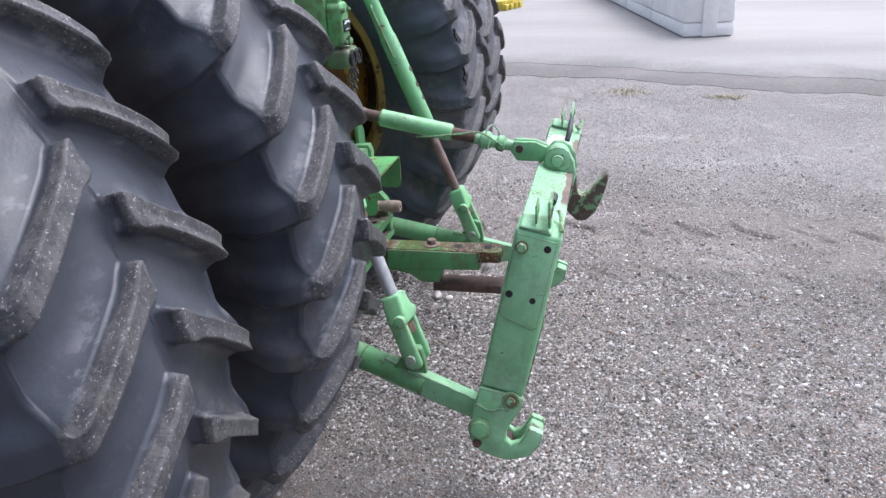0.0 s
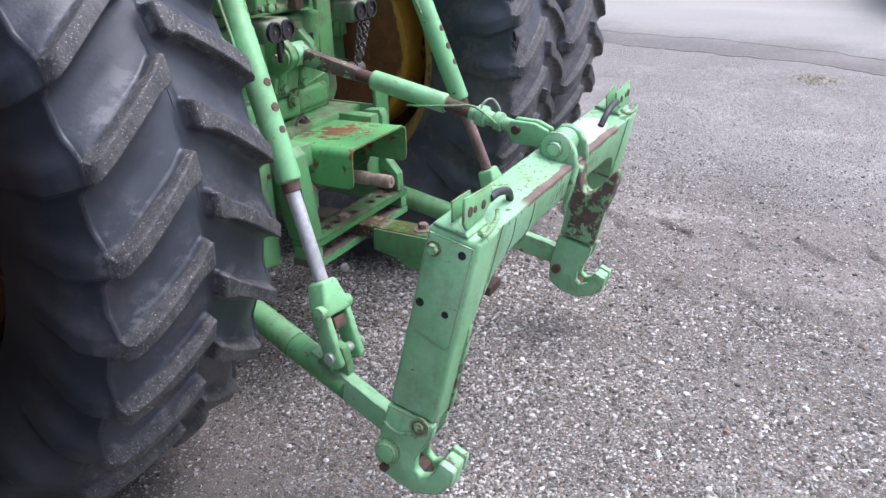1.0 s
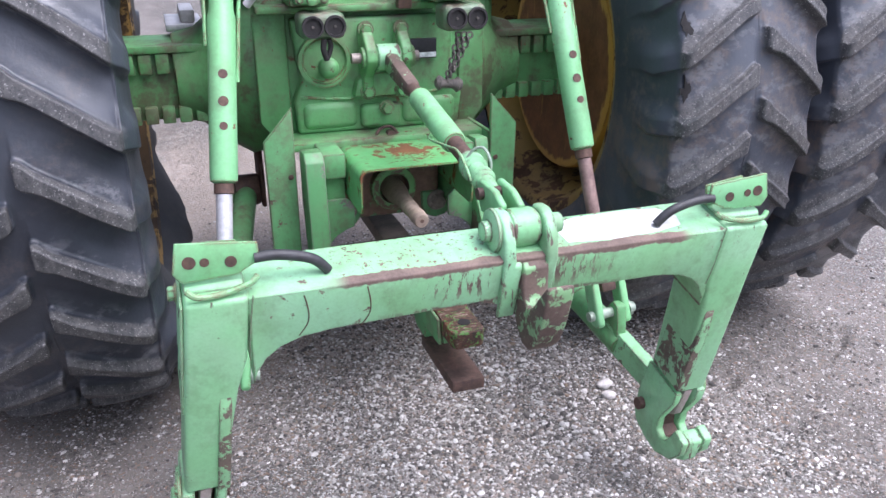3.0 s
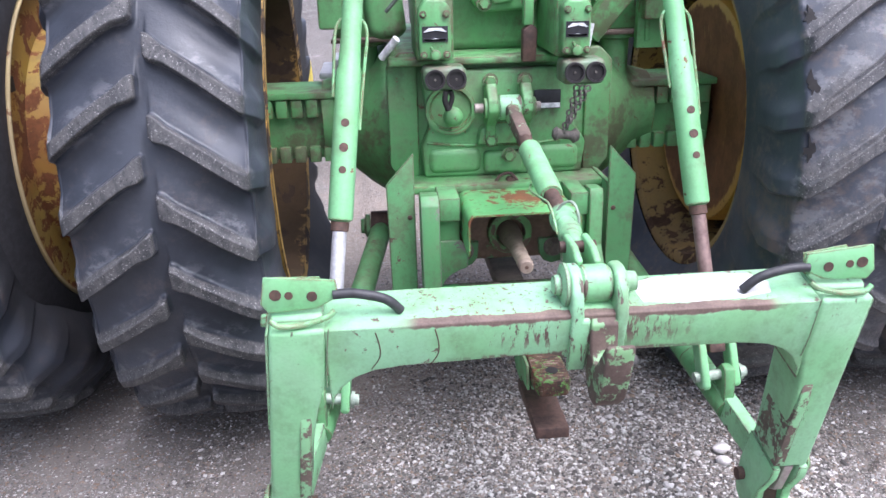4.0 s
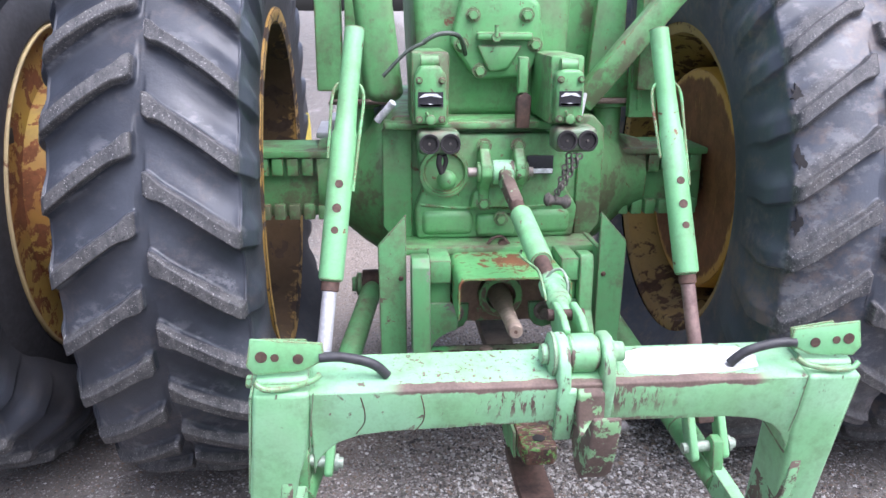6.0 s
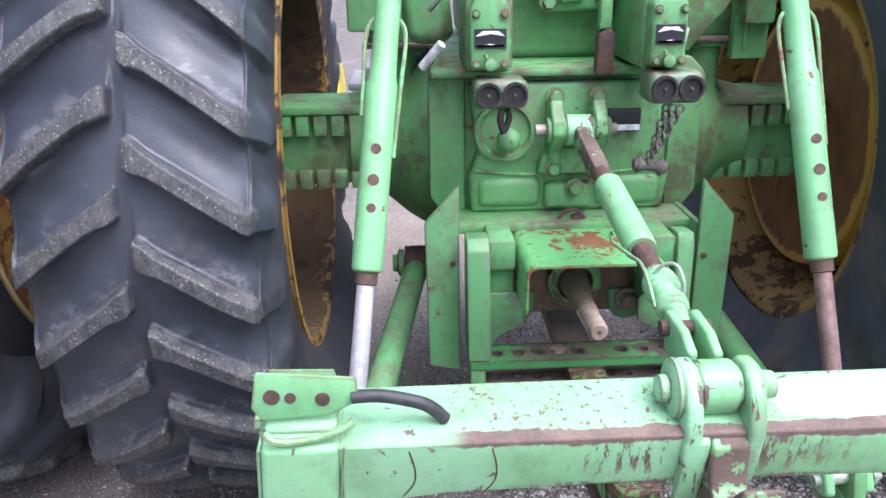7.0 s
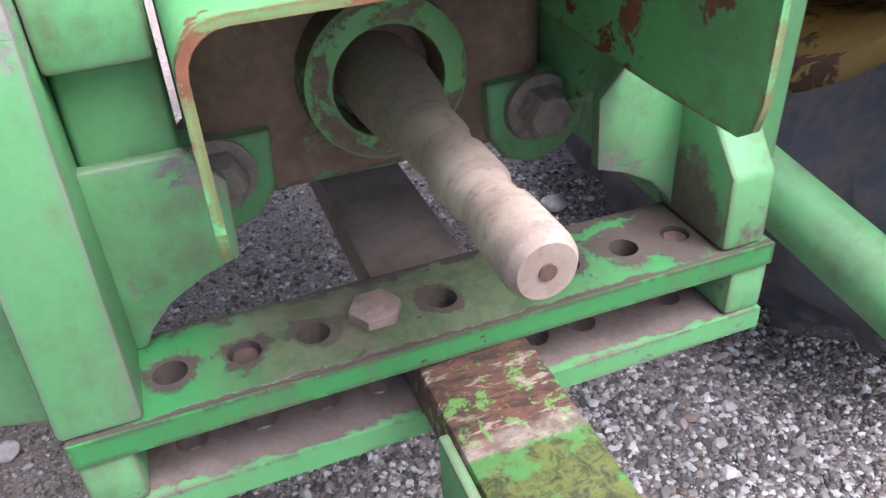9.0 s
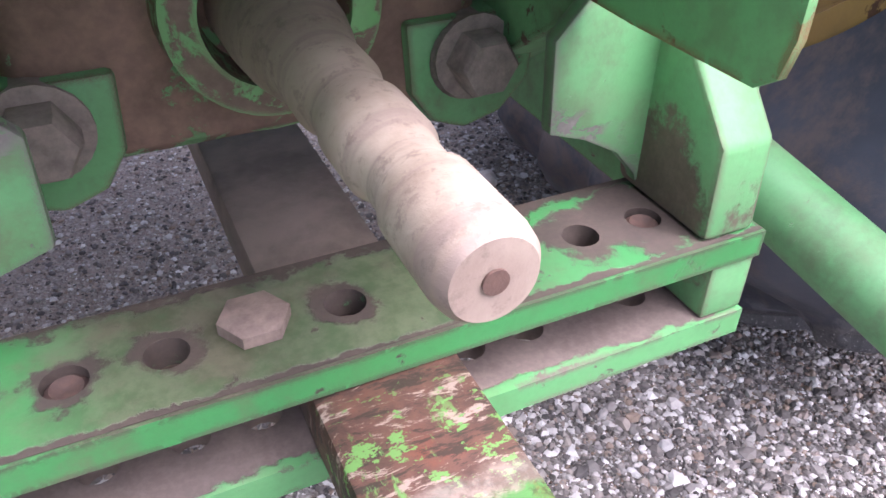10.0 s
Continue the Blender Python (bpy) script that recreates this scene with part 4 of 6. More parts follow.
def wheel(x, rubber_mat, outward, label, rim=RIM, tyre=TYRE, size=BIG, rim_shift=0.0, rim_mat=rim_yellow):
    disc = new("wheel", DISC)
    disc.matrix_basis = Matrix.Translation((x, AX_Y, AX_Z)) @ Matrix.Rotation(0 if outward > 0 else math.pi, 4, "Z")
    disc.parent = tractor
    disc.matrix_parent_inverse = parent_world(tractor).inverted()
    tagged(disc, label)
    for name, mesh, mat in (("tyre", tyre, rubber_mat), ("rim", rim, rim_mat)):
        ob = new(name, mesh)
        ob.material_slots[0].link = "OBJECT"
        ob.material_slots[0].material = mat
        ob.matrix_basis = Matrix.Translation((x + (rim_shift if name == "rim" else 0.0), AX_Y, AX_Z)) @ Matrix.Scale(size if name == "tyre" else size * 0.957 if rim_shift else 1.0, 4)
        ob.parent = disc
        ob.matrix_parent_inverse = parent_world(disc).inverted()


POCKET_SHADES = ((25.6, 0.017, 3), (15.0, 0.020, 4), (4.6, 0.017, 5))
wheel(-0.798, tyre_rubber, -1, "inner dual wheel with worn bar-lug tyre and rusty yellow rim", RIM_SHORT)
wheel(-1.435, tyre_rubber, -1, "outer dual wheel with worn bar-lug tyre and rusty yellow rim", tyre=TYRE_SMALL, size=SMALL, rim_shift=-0.03, rim_mat=rim_flange)
wheel(0.780, tyre_dusty, 1, "inner dual wheel with tan-dusted bar-lug tyre and rusty rim", tyre=TYRE_LOW, rim_shift=0.02, rim_mat=rim_ochre)
wheel(1.235, tyre_dusty, 1, "outer dual wheel with worn bar-lug tyre and rusty yellow rim", tyre=TYRE_LOW)

# the outer dual wheel's mouth: thin lip, rubber bead round it, rusty plate and the drum that joins the two wheels
bm = B()
turned(bm, (-1.435, AX_Y, AX_Z), (1, 0, 0), ((0.190, 0.464), (0.235, 0.466), (0.2375, 0.468), (0.2375, 0.472), (0.235, 0.474), (0.190, 0.472)), n=128, closed=True)
part("rim_lip", bm, lip_yellow, tractor, "thin pale lip of the rim")
bm = B()
turned(bm, (-1.435, AX_Y, AX_Z), (1, 0, 0), ((0.150, 0.4745), (0.226, 0.4745), (0.232, 0.482), (0.230, 0.510), (0.215, 0.560), (0.180, 0.600), (0.150, 0.600)), n=128, closed=True)
part("tyre_bead", bm, black_rubber, tractor, "dark rubber bead seated on the rim")
bm = B()
turned(bm, (-1.435, AX_Y, AX_Z), (1, 0, 0), ((0.228, 0.4635), (0.214, 0.458), (0.206, 0.440), (0.210, 0.33), (0.45, 0.31), (0.45, 0.29), (0.19, 0.29), (0.186, 0.458), (0.19, 0.4635)), n=96, closed=True)
drum = part("dual_drum", bm, rim_flange, tractor, "rusty brown and yellow drum between the dual wheels")
bm = B()
box(bm, (-1.2285, 0.292, 0.988), (-1.224, 0.350, 1.026))
part("slot", bm, dark_hole, drum, "dark slot in the plate", bevel=0.002)

bm = B()
turned(bm, (0.78, AX_Y, AX_Z), (1, 0, 0), ((-0.082, 0.05), (-0.088, 0.20), (-0.100, 0.300), (-0.103, 0.326), (-0.100, 0.340), (-0.090, 0.346), (0.02, 0.352), (0.02, 0.335), (-0.080, 0.330), (-0.068, 0.20), (-0.066, 0.05)), n=96, closed=True)
part("wheel_dish", bm, dish_rust, tractor, "rust-brown wheel dish with yellow paint left at its edge")
# dark plates stand for the shade in the pockets between lug ends
for turn, size, seed in POCKET_SHADES:
    rng = random.Random(seed)
    x, y, z = 0.600, AX_Y - 0.788 * math.cos(radians(turn)), AX_Z + 0.788 * math.sin(radians(turn))
    bm = B()
    ragged = [0.45 + 0.75 * rng.random() ** 1.4 + (0.9 if k in (13, 5) else 0.0) for k in range(18)]
    slab(bm, [(0.8 * q * size * math.cos(k * math.pi / 9), 1.15 * q * size * math.sin(k * math.pi / 9)) for k, q in enumerate(ragged)], "y", -0.003, 0.012)
    part("pocket_shade", bm, dark_hole, tractor, "ragged dark plate standing for the shade in a groove's end pocket", m=Matrix.Translation((x, y, z)) @ Matrix.Rotation(radians(-turn), 4, "X") @ Matrix.Rotation(radians(-24), 4, "Z"))

# front wheels, far ahead under the machine
for sx in (-1, 1):
    bm = B()
    turned(bm, (sx * 0.86 - 0.12, 3.25, 0.45), (1, 0, 0), ((0.0, 0.26), (0.01, 0.36), (0.04, 0.44), (0.12, 0.46), (0.20, 0.44), (0.23, 0.36), (0.24, 0.26)), n=48)
    fw = part("front_wheel", bm, black_rubber, tractor, "front wheel with dark tyre")
    bm = B()
    turned(bm, (sx * 0.86 - 0.13, 3.25, 0.45), (1, 0, 0), ((0.0, 0.05), (0.0, 0.24), (0.26, 0.24), (0.26, 0.05)), n=40)
    part("front_rim", bm, yellow_paint, fw)

# -- cases and axle --
bm = B()
slab(bm, [(-0.292, 0.76), (-0.25, 0.70), (0.24, 0.70), (0.282, 0.76), (0.282, 1.0), (0.25, 1.035), (-0.26, 1.035), (-0.292, 1.0)], "y", 0.385, 1.35)
case = part("transmission_case", bm, case_green, tractor, "dusty green cast transmission case", bevel=0.02, segments=3)
bm = B()
slab(bm, [(-0.305, 0.745), (-0.262, 0.688), (-0.225, 0.688), (-0.225, 1.045), (-0.27, 1.045), (-0.305, 1.01)], "y", 0.372, 0.40)
part("flange_rib", bm, case_green, case, bevel=0.006)
bm = B()
slab(bm, [(0.225, 0.688), (0.262, 0.70), (0.296, 0.745), (0.296, 1.01), (0.262, 1.045), (0.225, 1.045)], "y", 0.372, 0.40)
part("flange_rib", bm, case_green, case, bevel=0.006)
for sx in (-1, 1):
    bm = B()
    turned(bm, (sx * 0.27, AX_Y, 0.82), (sx, 0, 0), ((0.0, 0.222), (0.035, 0.226), (0.055, 0.214), (0.09, 0.190), (0.13, 0.155), (0.16, 0.130), (0.22, 0.115)), n=40)
    part("axle_bell", bm, case_green, tractor, "rounded green axle bell")
    bm = B()
    lo, hi = (0.40, 0.68) if sx > 0 else (-0.68, -0.40)
    box(bm, (lo, 0.605, 0.718), (hi, 0.77, 0.908))
    house = part("axle_housing", bm, case_green, tractor, "ribbed green axle housing", bevel=0.012)
    for k in range(6):
        for z0, z1 in ((0.713, 0.758), (0.845, 0.898)):
            bm = B()
            x = lo + 0.014 + k * 0.043
            box(bm, (x, 0.580, z0), (x + 0.033, 0.615, z1))
            part("rib", bm, case_green, house, bevel=0.004)
    bm = B()
    box(bm, (lo, 0.575, 0.8985), (hi, 0.79, 0.918))
    part("top_flange", bm, case_green, house, bevel=0.004)

# rear cover with two bulges
bm = B()
slab(bm, [(-0.215, 0.715), (0.215, 0.715), (0.225, 0.80), (0.19, 0.85), (0.20, 1.00), (-0.22, 1.00), (-0.20, 0.85), (-0.22, 0.80)], "y", 0.345, 0.39)
cover = part("rear_cover", bm, case_green, tractor, "green cast rear cover with bolts", bevel=0.010, segments=3)
for x0, x1 in ((-0.205, -0.058), (0.053, 0.207)):
    bm = B()
    box(bm, (x0, 0.336, 0.724), (x1, 0.380, 0.798))
    part("bulge", bm, case_green, cover, bevel=0.034, segments=8)
bm = B()
box(bm, (-0.055, 0.325, 0.725), (0.05, 0.36, 0.785))
part("bulge", bm, case_green, cover, bevel=0.012, segments=3)
bm = B()
tube(bm, [(-0.205, 0.344, 0.812), (-0.13, 0.343, 0.804), (-0.03, 0.343, 0.800), (0.06, 0.343, 0.800), (0.14, 0.343, 0.806), (0.205, 0.344, 0.818)], 0.004, n=8)
part("seam_rib", bm, case_green, cover)
bm = B()
box(bm, (-0.300, 0.332, 1.014), (0.145, 0.40, 1.034))
part("ledge", bm, case_green, cover, "dusty ledge on top of the cover", bevel=0.006)
bm = B()
slab(bm, [(-0.075, 0.808), (0.075, 0.808), (0.068, 0.850), (0.045, 0.868), (-0.040, 0.868), (-0.066, 0.850)], "y", 0.312, 0.36)
part("bolt_pad", bm, case_green, cover, bevel=0.008)
for x, z in ((-0.040, 0.822), (0.048, 0.822), (0.010, 0.776)):
    bm = B()
    hexbolt(bm, (x, 0.312 if z > 0.8 else 0.322, z), (0, -1, 0), 0.015, 0.014)
    part("bolt", bm, valve_green, cover)
# round recess with ball-ended valve
bm = B()
turned(bm, (-0.142, 0.345, 0.90), (0, -1, 0), ((0.0, 0.066), (0.014, 0.066), (0.014, 0.056), (0.004, 0.052)), n=36)
part("round_boss", bm, case_green, cover, "dusty round boss")
bm = B()
turned(bm, (-0.139, 0.345, 0.888), (0, -1, 0), ((0.0, 0.012), (0.02, 0.014), (0.03, 0.024), (0.045, 0.026), (0.058, 0.02), (0.064, 0.008)), n=24)
part("knob", bm, valve_green, cover, "round green knob")
# label plate beside the top-link pivot
bm = B()
box(bm, (0.080, 0.336, 0.893), (0.150, 0.346, 0.942))
tag = part("label_plate", bm, black_label, cover, "black label plate with a white strip", bevel=0.001)
bm = B()
box(bm, (0.084, 0.333, 0.896), (0.148, 0.337, 0.908))
part("white_strip", bm, white_label, tag)
# upper housing and hexagonal cover
bm = B()
slab(bm, [(-0.20, 1.03), (0.20, 1.03), (0.22, 1.45), (-0.22, 1.45)], "y", 0.47, 1.2)
upper = part("rockshaft_housing", bm, case_green, tractor, "smooth green rockshaft housing", bevel=0.03, segments=3)
bm = B()
slab(bm, [(-0.050, 1.135), (0.085, 1.140), (0.130, 1.215), (0.115, 1.33), (0.0, 1.40), (-0.085, 1.37), (-0.120, 1.225)], "y", 0.415, 0.475)
hexcover = part("end_cover", bm, valve_green, tractor, "six-sided green cover plate with bolts", bevel=0.012, segments=3)
bm = B()
slab(bm, [(-0.055, 1.225), (0.07, 1.225), (0.03, 1.16), (-0.02, 1.155)], "y", 0.395, 0.42)
part("raised_pad", bm, valve_green, hexcover, bevel=0.01)
bm = B()
box(bm, (-0.055, 0.385, 1.236), (0.095, 0.42, 1.258))
part("raised_pad", bm, valve_green, hexcover, bevel=0.01)
for x, z in ((-0.092, 1.225), (0.104, 1.225), (-0.042, 1.158), (0.074, 1.166), (-0.062, 1.30), (0.08, 1.30)):
    bm = B()
    hexbolt(bm, (x, 0.415, z), (0, -1, 0), 0.015, 0.014)
    part("bolt", bm, valve_green, hexcover)
bm = B()
rod(bm, (-0.005, 0.39, 1.245), (-0.005, 0.372, 1.245), 0.012)
rod(bm, (-0.005, 0.375, 1.245), (-0.005, 0.375, 1.275), 0.006)
part("fitting", bm, valve_green, hexcover)


# -- remote hydraulic valves --
def remote(x0, x1, yb, z0, z1, bx0, bx1, bz0, bz1, label):
    w = x1 - x0
    bm = B()
    slab(bm, [(x0, z0), (x1, z0), (x1, z0 + 0.115), (x1 - 0.2 * w, z1), (x0 + 0.2 * w, z1), (x0, z0 + 0.115)], "y", yb, yb + 0.05)
    body = part("remote_valve", bm, valve_green, tractor, label, bevel=0.008, segments=3)
    bm = B()
    box(bm, (x0 - 0.006, yb + 0.05, z0 - 0.01), (x1 + 0.012, 0.46, z1 + 0.03))
    part("valve_body", bm, case_green, body, bevel=0.01)
    bm = B()
    rod(bm, (x0 + 0.2 * w, yb + 0.03, z1 + 0.008), (x1 - 0.2 * w, yb + 0.03, z1 + 0.008), 0.017)
    part("lever_hub", bm, valve_green, body)
    for fx in (0.14, 0.86):
        for z in (z0 + 0.012, z0 + 0.105):
            bm = B()
            hexbolt(bm, (x0 + fx * w, yb, z), (0, -1, 0), 0.0065, 0.007)
            part("bolt", bm, valve_green, body)
    bm = B()
    box(bm, (x0 + 0.10 * w, yb - 0.0035, z0 + 0.042), (x1 - 0.10 * w, yb - 0.0005, z0 + 0.078))
    decal = part("decal", bm, black_label, body, "black decal with white arrows")
    cx, cz = 0.5 * (x0 + x1), z0 + 0.060
    for dz, up in ((0.008, 1), (-0.008, -1)):
        bm = B()
        slab(bm, [(cx - 0.36 * w, cz + dz - 0.003), (cx - 0.2 * w, cz + dz + 0.006 * up), (cx + 0.2 * w, cz + dz + 0.006 * up), (cx + 0.36 * w, cz + dz - 0.003), (cx + 0.3 * w, cz + dz - 0.005 + 0.002 * up), (cx, cz + dz + 0.001 * up), (cx - 0.3 * w, cz + dz - 0.005 + 0.002 * up)], "y", yb - 0.006, yb - 0.003)
        part("arrow", bm, white_label, decal)
    bm = B()
    turned(bm, (cx, yb, z0 + 0.012), (0, -1, 0), ((0, 0.012), (0.012, 0.012), (0.014, 0.008)), n=18)
    rod(bm, (cx, yb - 0.008, z0 + 0.012), (cx - 0.012, yb - 0.010, z0 + 0.032), 0.0035)
    part("screw_lever", bm, valve_green, body)
    bm = B()
    box(bm, (bx0, yb - 0.012, bz0), (bx1, yb + 0.07, bz1))
    block = part("coupler_block", bm, block_green, tractor, "grimy block with two hose sockets", bevel=0.016, segments=4)
    bh, bw = bz1 - bz0, bx1 - bx0
    for f in (0.27, 0.75):
        c = Vector((bx0 + f * bw, yb - 0.012, 0.5 * (bz0 + bz1)))
        bm = B()
        turned(bm, c + Vector((0, 0.002, 0)), (0, -1, 0), ((0, 0.0245), (0.010, 0.0245), (0.010, 0.0195), (0.002, 0.0190)), n=28)
        ring = part("socket", bm, grey_ring, block, "dark round hose socket")
        bm = B()
        turned(bm, c + Vector((0, -0.001, 0)), (0, -1, 0), ((0, 0.0193), (0.0015, 0.0193)), n=24)
        part("socket_hole", bm, dark_hole, ring)
        bm = B()
        rod(bm, c + Vector((0, -0.002, 0)), c + Vector((0, -0.007, 0)), 0.0030, n=10)
        part("poppet", bm, grimy_iron, ring)
    return block


remote(-0.226, -0.150, 0.205, 1.046, 1.185, -0.220, -0.114, 0.972, 1.030, "green remote hydraulic valve with a black decal")
remote(0.112, 0.180, 0.175, 1.050, 1.178, 0.112, 0.218, 0.980, 1.042, "green remote hydraulic valve with a faded decal")
# dust plugs and chain hanging under the sockets
bm = B()
tube(bm, [(-0.165, 0.20, 0.972), (-0.168, 0.20, 0.95), (-0.160, 0.205, 0.925)], 0.007)
tube(bm, [(-0.155, 0.20, 0.972), (-0.150, 0.205, 0.955), (-0.158, 0.205, 0.93)], 0.006)
part("dust_plug", bm, dark_hole, tractor, "black rubber plug hanging on a cord")
for k in range(24):
    bm = B()
    t, strand = (k % 8) / 7, k // 8
    c = Vector((0.150 + 0.012 * strand - (0.028 + 0.006 * strand) * t, 0.175 - 0.006 * strand, 0.972 - (0.105 - 0.014 * strand) * t))
    d = Vector((1, 0, 0)) if k % 2 else Vector((0, 1, 0))
    turned(bm, c - d * 0.002, d, ((0, 0.009), (0.004, 0.009), (0.004, 0.005), (0, 0.005)), n=12, closed=True)
    part("chain_link", bm, grimy_iron, tractor)
bm = B()
turned(bm, (0.095, 0.18, 0.862), (1, 0, -0.15), ((0, 0.010), (0.008, 0.018), (0.02, 0.011), (0.045, 0.011), (0.055, 0.019), (0.066, 0.012)), n=18)
part("dust_plug", bm, grimy_iron, tractor, "rusty plug on a chain")
# rusty latch bar between the valves
bm = B()
slab(bm, [(0.040, 1.02), (0.075, 1.02), (0.078, 1.10), (0.062, 1.115), (0.040, 1.10)], "y", 0.30, 0.33)
part("latch_bar", bm, brown_iron, tractor, "red-brown rusted latch bar", bevel=0.005)
bm = B()
slab(bm, [(0.042, 1.11), (0.068, 1.11), (0.068, 1.20), (0.042, 1.20)], "y", 0.30, 0.325)
part("latch_strap", bm, valve_green, tractor, bevel=0.005)
# thin lines and a white-tipped lever
bm = B()
tube(bm, [(-0.20, 0.30, 1.235), (-0.16, 0.30, 1.255), (-0.11, 0.32, 1.25), (-0.08, 0.42, 1.20)], 0.006)
part("steel_line", bm, dark_line, tractor)
bm = B()
tube(bm, [(-0.30, 0.33, 1.15), (-0.24, 0.33, 1.21), (-0.19, 0.33, 1.235)], 0.005)
part("steel_line", bm, dark_line, tractor)
bm = B()
rod(bm, (-0.315, 0.36, 1.035), (-0.275, 0.33, 1.085), 0.010)
part("white_lever", bm, white_label, tractor, "white plastic lever tip")
bm = B()
rod(bm, (0.190, 0.25, 1.06), (0.202, 0.25, 1.115), 0.009, 0.006)
part("white_lever", bm, white_label, tractor, "white plastic lever tip")

# -- top-link bracket --
for x in (-0.040, 0.050):
    bm = B()
    w = 0.014
    slab(bm, [(0.36, 0.985), (0.318, 0.985), (0.262, 0.935), (0.255, 0.905), (0.272, 0.880), (0.300, 0.862), (0.304, 0.815), (0.36, 0.815)], "x", x - w, x + w)
    lug = part("top_link_lug", bm, valve_green, tractor, "green top-link mounting ear", bevel=0.006, segments=3)
    bm = B()
    hexbolt(bm, (x, 0.318, 0.974), (0, -1, 0), 0.015, 0.016)
    part("bolt", bm, valve_green, lug)
    bm = B()
    rod(bm, (x - 0.022, 0.288, 0.910), (x + 0.022, 0.288, 0.910), 0.026)
    part("pin_boss", bm, valve_green, lug, bevel=0.003)
bm = B()
rod(bm, (-0.085, 0.288, 0.910), (0.085, 0.288, 0.910), 0.0125)
part("top_link_pin", bm, bolt_iron, tractor)

# -- cab mounts, lift cylinder and braces either side --
for sx in (-1, 1):
    bm = B()
    turned(bm, (sx * 0.365, 0.60, 0.92), (0, 0, 1), ((0, 0.05), (0.02, 0.042), (0.12, 0.042), (0.125, 0.060), (0.135, 0.060)), n=24)
    post = part("cab_mount", bm, case_green, tractor, "green cab mounting post")
    bm = B()
    box(bm, (sx * 0.365 - 0.085, 0.53, 1.056), (sx * 0.365 + 0.085, 0.68, 1.066))
    part("mount_plate", bm, dusty_iron, post, bevel=0.003)
    bm = B()
    slab(bm, [(sx * 0.29, 1.066), (sx * 0.44, 1.066), (sx * 0.40, 1.20), (sx * 0.40, 1.42), (sx * 0.32, 1.42)], "y", 0.58, 0.62)
    part("mount_bracket", bm, case_green, post, bevel=0.006)
    bm = B()
    box(bm, (sx * 0.44 - 0.035, 0.46, 1.10), (sx * 0.44 + 0.035, 0.52, 1.50))
    part("fender_post", bm, case_green, tractor, "flat green fender post", bevel=0.008)
bm = B()
slab(bm, [(-0.255, 1.075), (-0.335, 1.075), (-0.350, 1.10), (-0.385, 1.45), (-0.285, 1.45), (-0.245, 1.10)], "y", 0.40, 0.47)
part("lift_cylinder", bm, case_green, tractor, "dark green lift cylinder", bevel=0.03, segments=4)
bm = B()
box(bm, (-0.03, -0.03, 0.0), (0.03, 0.03, 0.42), Matrix.Translation((0.235, 0.42, 1.07)) @ Matrix.Rotation(radians(40), 4, "Y"))
part("brace", bm, case_green, tractor, "slanting green brace", bevel=0.006)
bm = B()
slab(bm, [(0.215, 1.03), (0.335, 1.03), (0.345, 1.10), (0.345, 1.46), (0.215, 1.46)], "y", 0.66, 0.74)
part("cab_support", bm, case_green, tractor, "dark green cab support behind the brace", bevel=0.01)
bm = B()
box(bm, (0.40, 0.50, 1.02), (0.48, 0.53, 1.22))
box(bm, (0.42, 0.494, 1.04), (0.434, 0.50, 1.16))
part("light_bracket", bm, case_green, tractor, bevel=0.005)
bm = B()
box(bm, (-0.50, 0.70, 0.935), (-0.40, 0.95, 0.955))
box(bm, (-0.46, 0.72, 0.955), (-0.42, 0.90, 0.99))
part("step_bracket", bm, rod_silver, tractor, "bare metal step bracket", bevel=0.006)

# -- drawbar frame --
for sx in (-1, 1):
    bm = B()
    slab(bm, [(sx * 0.250, 0.400), (sx * 0.318, 0.415), (sx * 0.322, 0.742), (sx * 0.250, 0.822)], "y", 0.200, 0.214)
    box(bm, (min(sx * 0.250, sx * 0.262), 0.2145, 0.41), (max(sx * 0.250, sx * 0.262), 0.55, 0.72))
    wing = part("side_plate", bm, frame_green, tractor, "upright green bracket plate with a slanted top", bevel=0.004)
    bm = B()
    hexbolt(bm, (sx * 0.264, 0.200, 0.655), (0, -1, 0), 0.007, 0.003, washer=False)
    part("bolt", bm, brown_iron, wing)
    bm = B()
    a, b = sorted((sx * 0.194, sx * 0.240))
    foot = [(0.096, 0.4765), (0.175, 0.4765), (0.205, 0.60), (0.205, 0.72), (0.150, 0.725), (0.128, 0.705)]
    if sx > 0:
        a, b = 0.186, 0.221
        foot[-1:] = [(0.140, 0.705), (0.137, 0.578), (0.098, 0.532)]
    slab(bm, foot, "x", a, b)
    part("post", bm, post_green if sx < 0 else frame_green, tractor, "green upright post of the drawbar frame, paint scuffed", bevel=0.004)
    bm = B()
    a, b = sorted((sx * 0.140, sx * (0.1935 if sx < 0 else 0.1855)))
    slab(bm, [(0.1685, 0.585), (0.30, 0.50), (0.30, 0.715), (0.150, 0.715), (0.150, 0.655), (0.1685, 0.655)], "x", a, b)
    part("mounting_block", bm, frame_green, tractor, "green mounting block", bevel=0.004)
    bm = B()
    slab(bm, [(sx * x, z) for x, z in ((0.205 if sx < 0 else 0.19, 0.477), (0.205 if sx < 0 else 0.19, 0.60), (0.140, 0.60), (0.120, 0.578), (0.122, 0.526), (0.145, 0.518), (0.168, 0.505), (0.183, 0.488), (0.188, 0.477))], "y", 0.158, 0.168)
    part("gusset", bm, post_green, tractor, "green gusset plate with a curved cut", bevel=0.002)
    bm = B()
    hexbolt(bm, (sx * 0.122, 0.248, 0.537), (0, -1, 0), 0.020, 0.022)
    turned(bm, (sx * 0.122, 0.256, 0.534), (0, -1, 0), ((-0.05, 0.027), (0.004, 0.027), (0.007, 0.024)), n=24)
    part("frame_bolt", bm, dusty_bolt, tractor, "large dusty hex bolt")
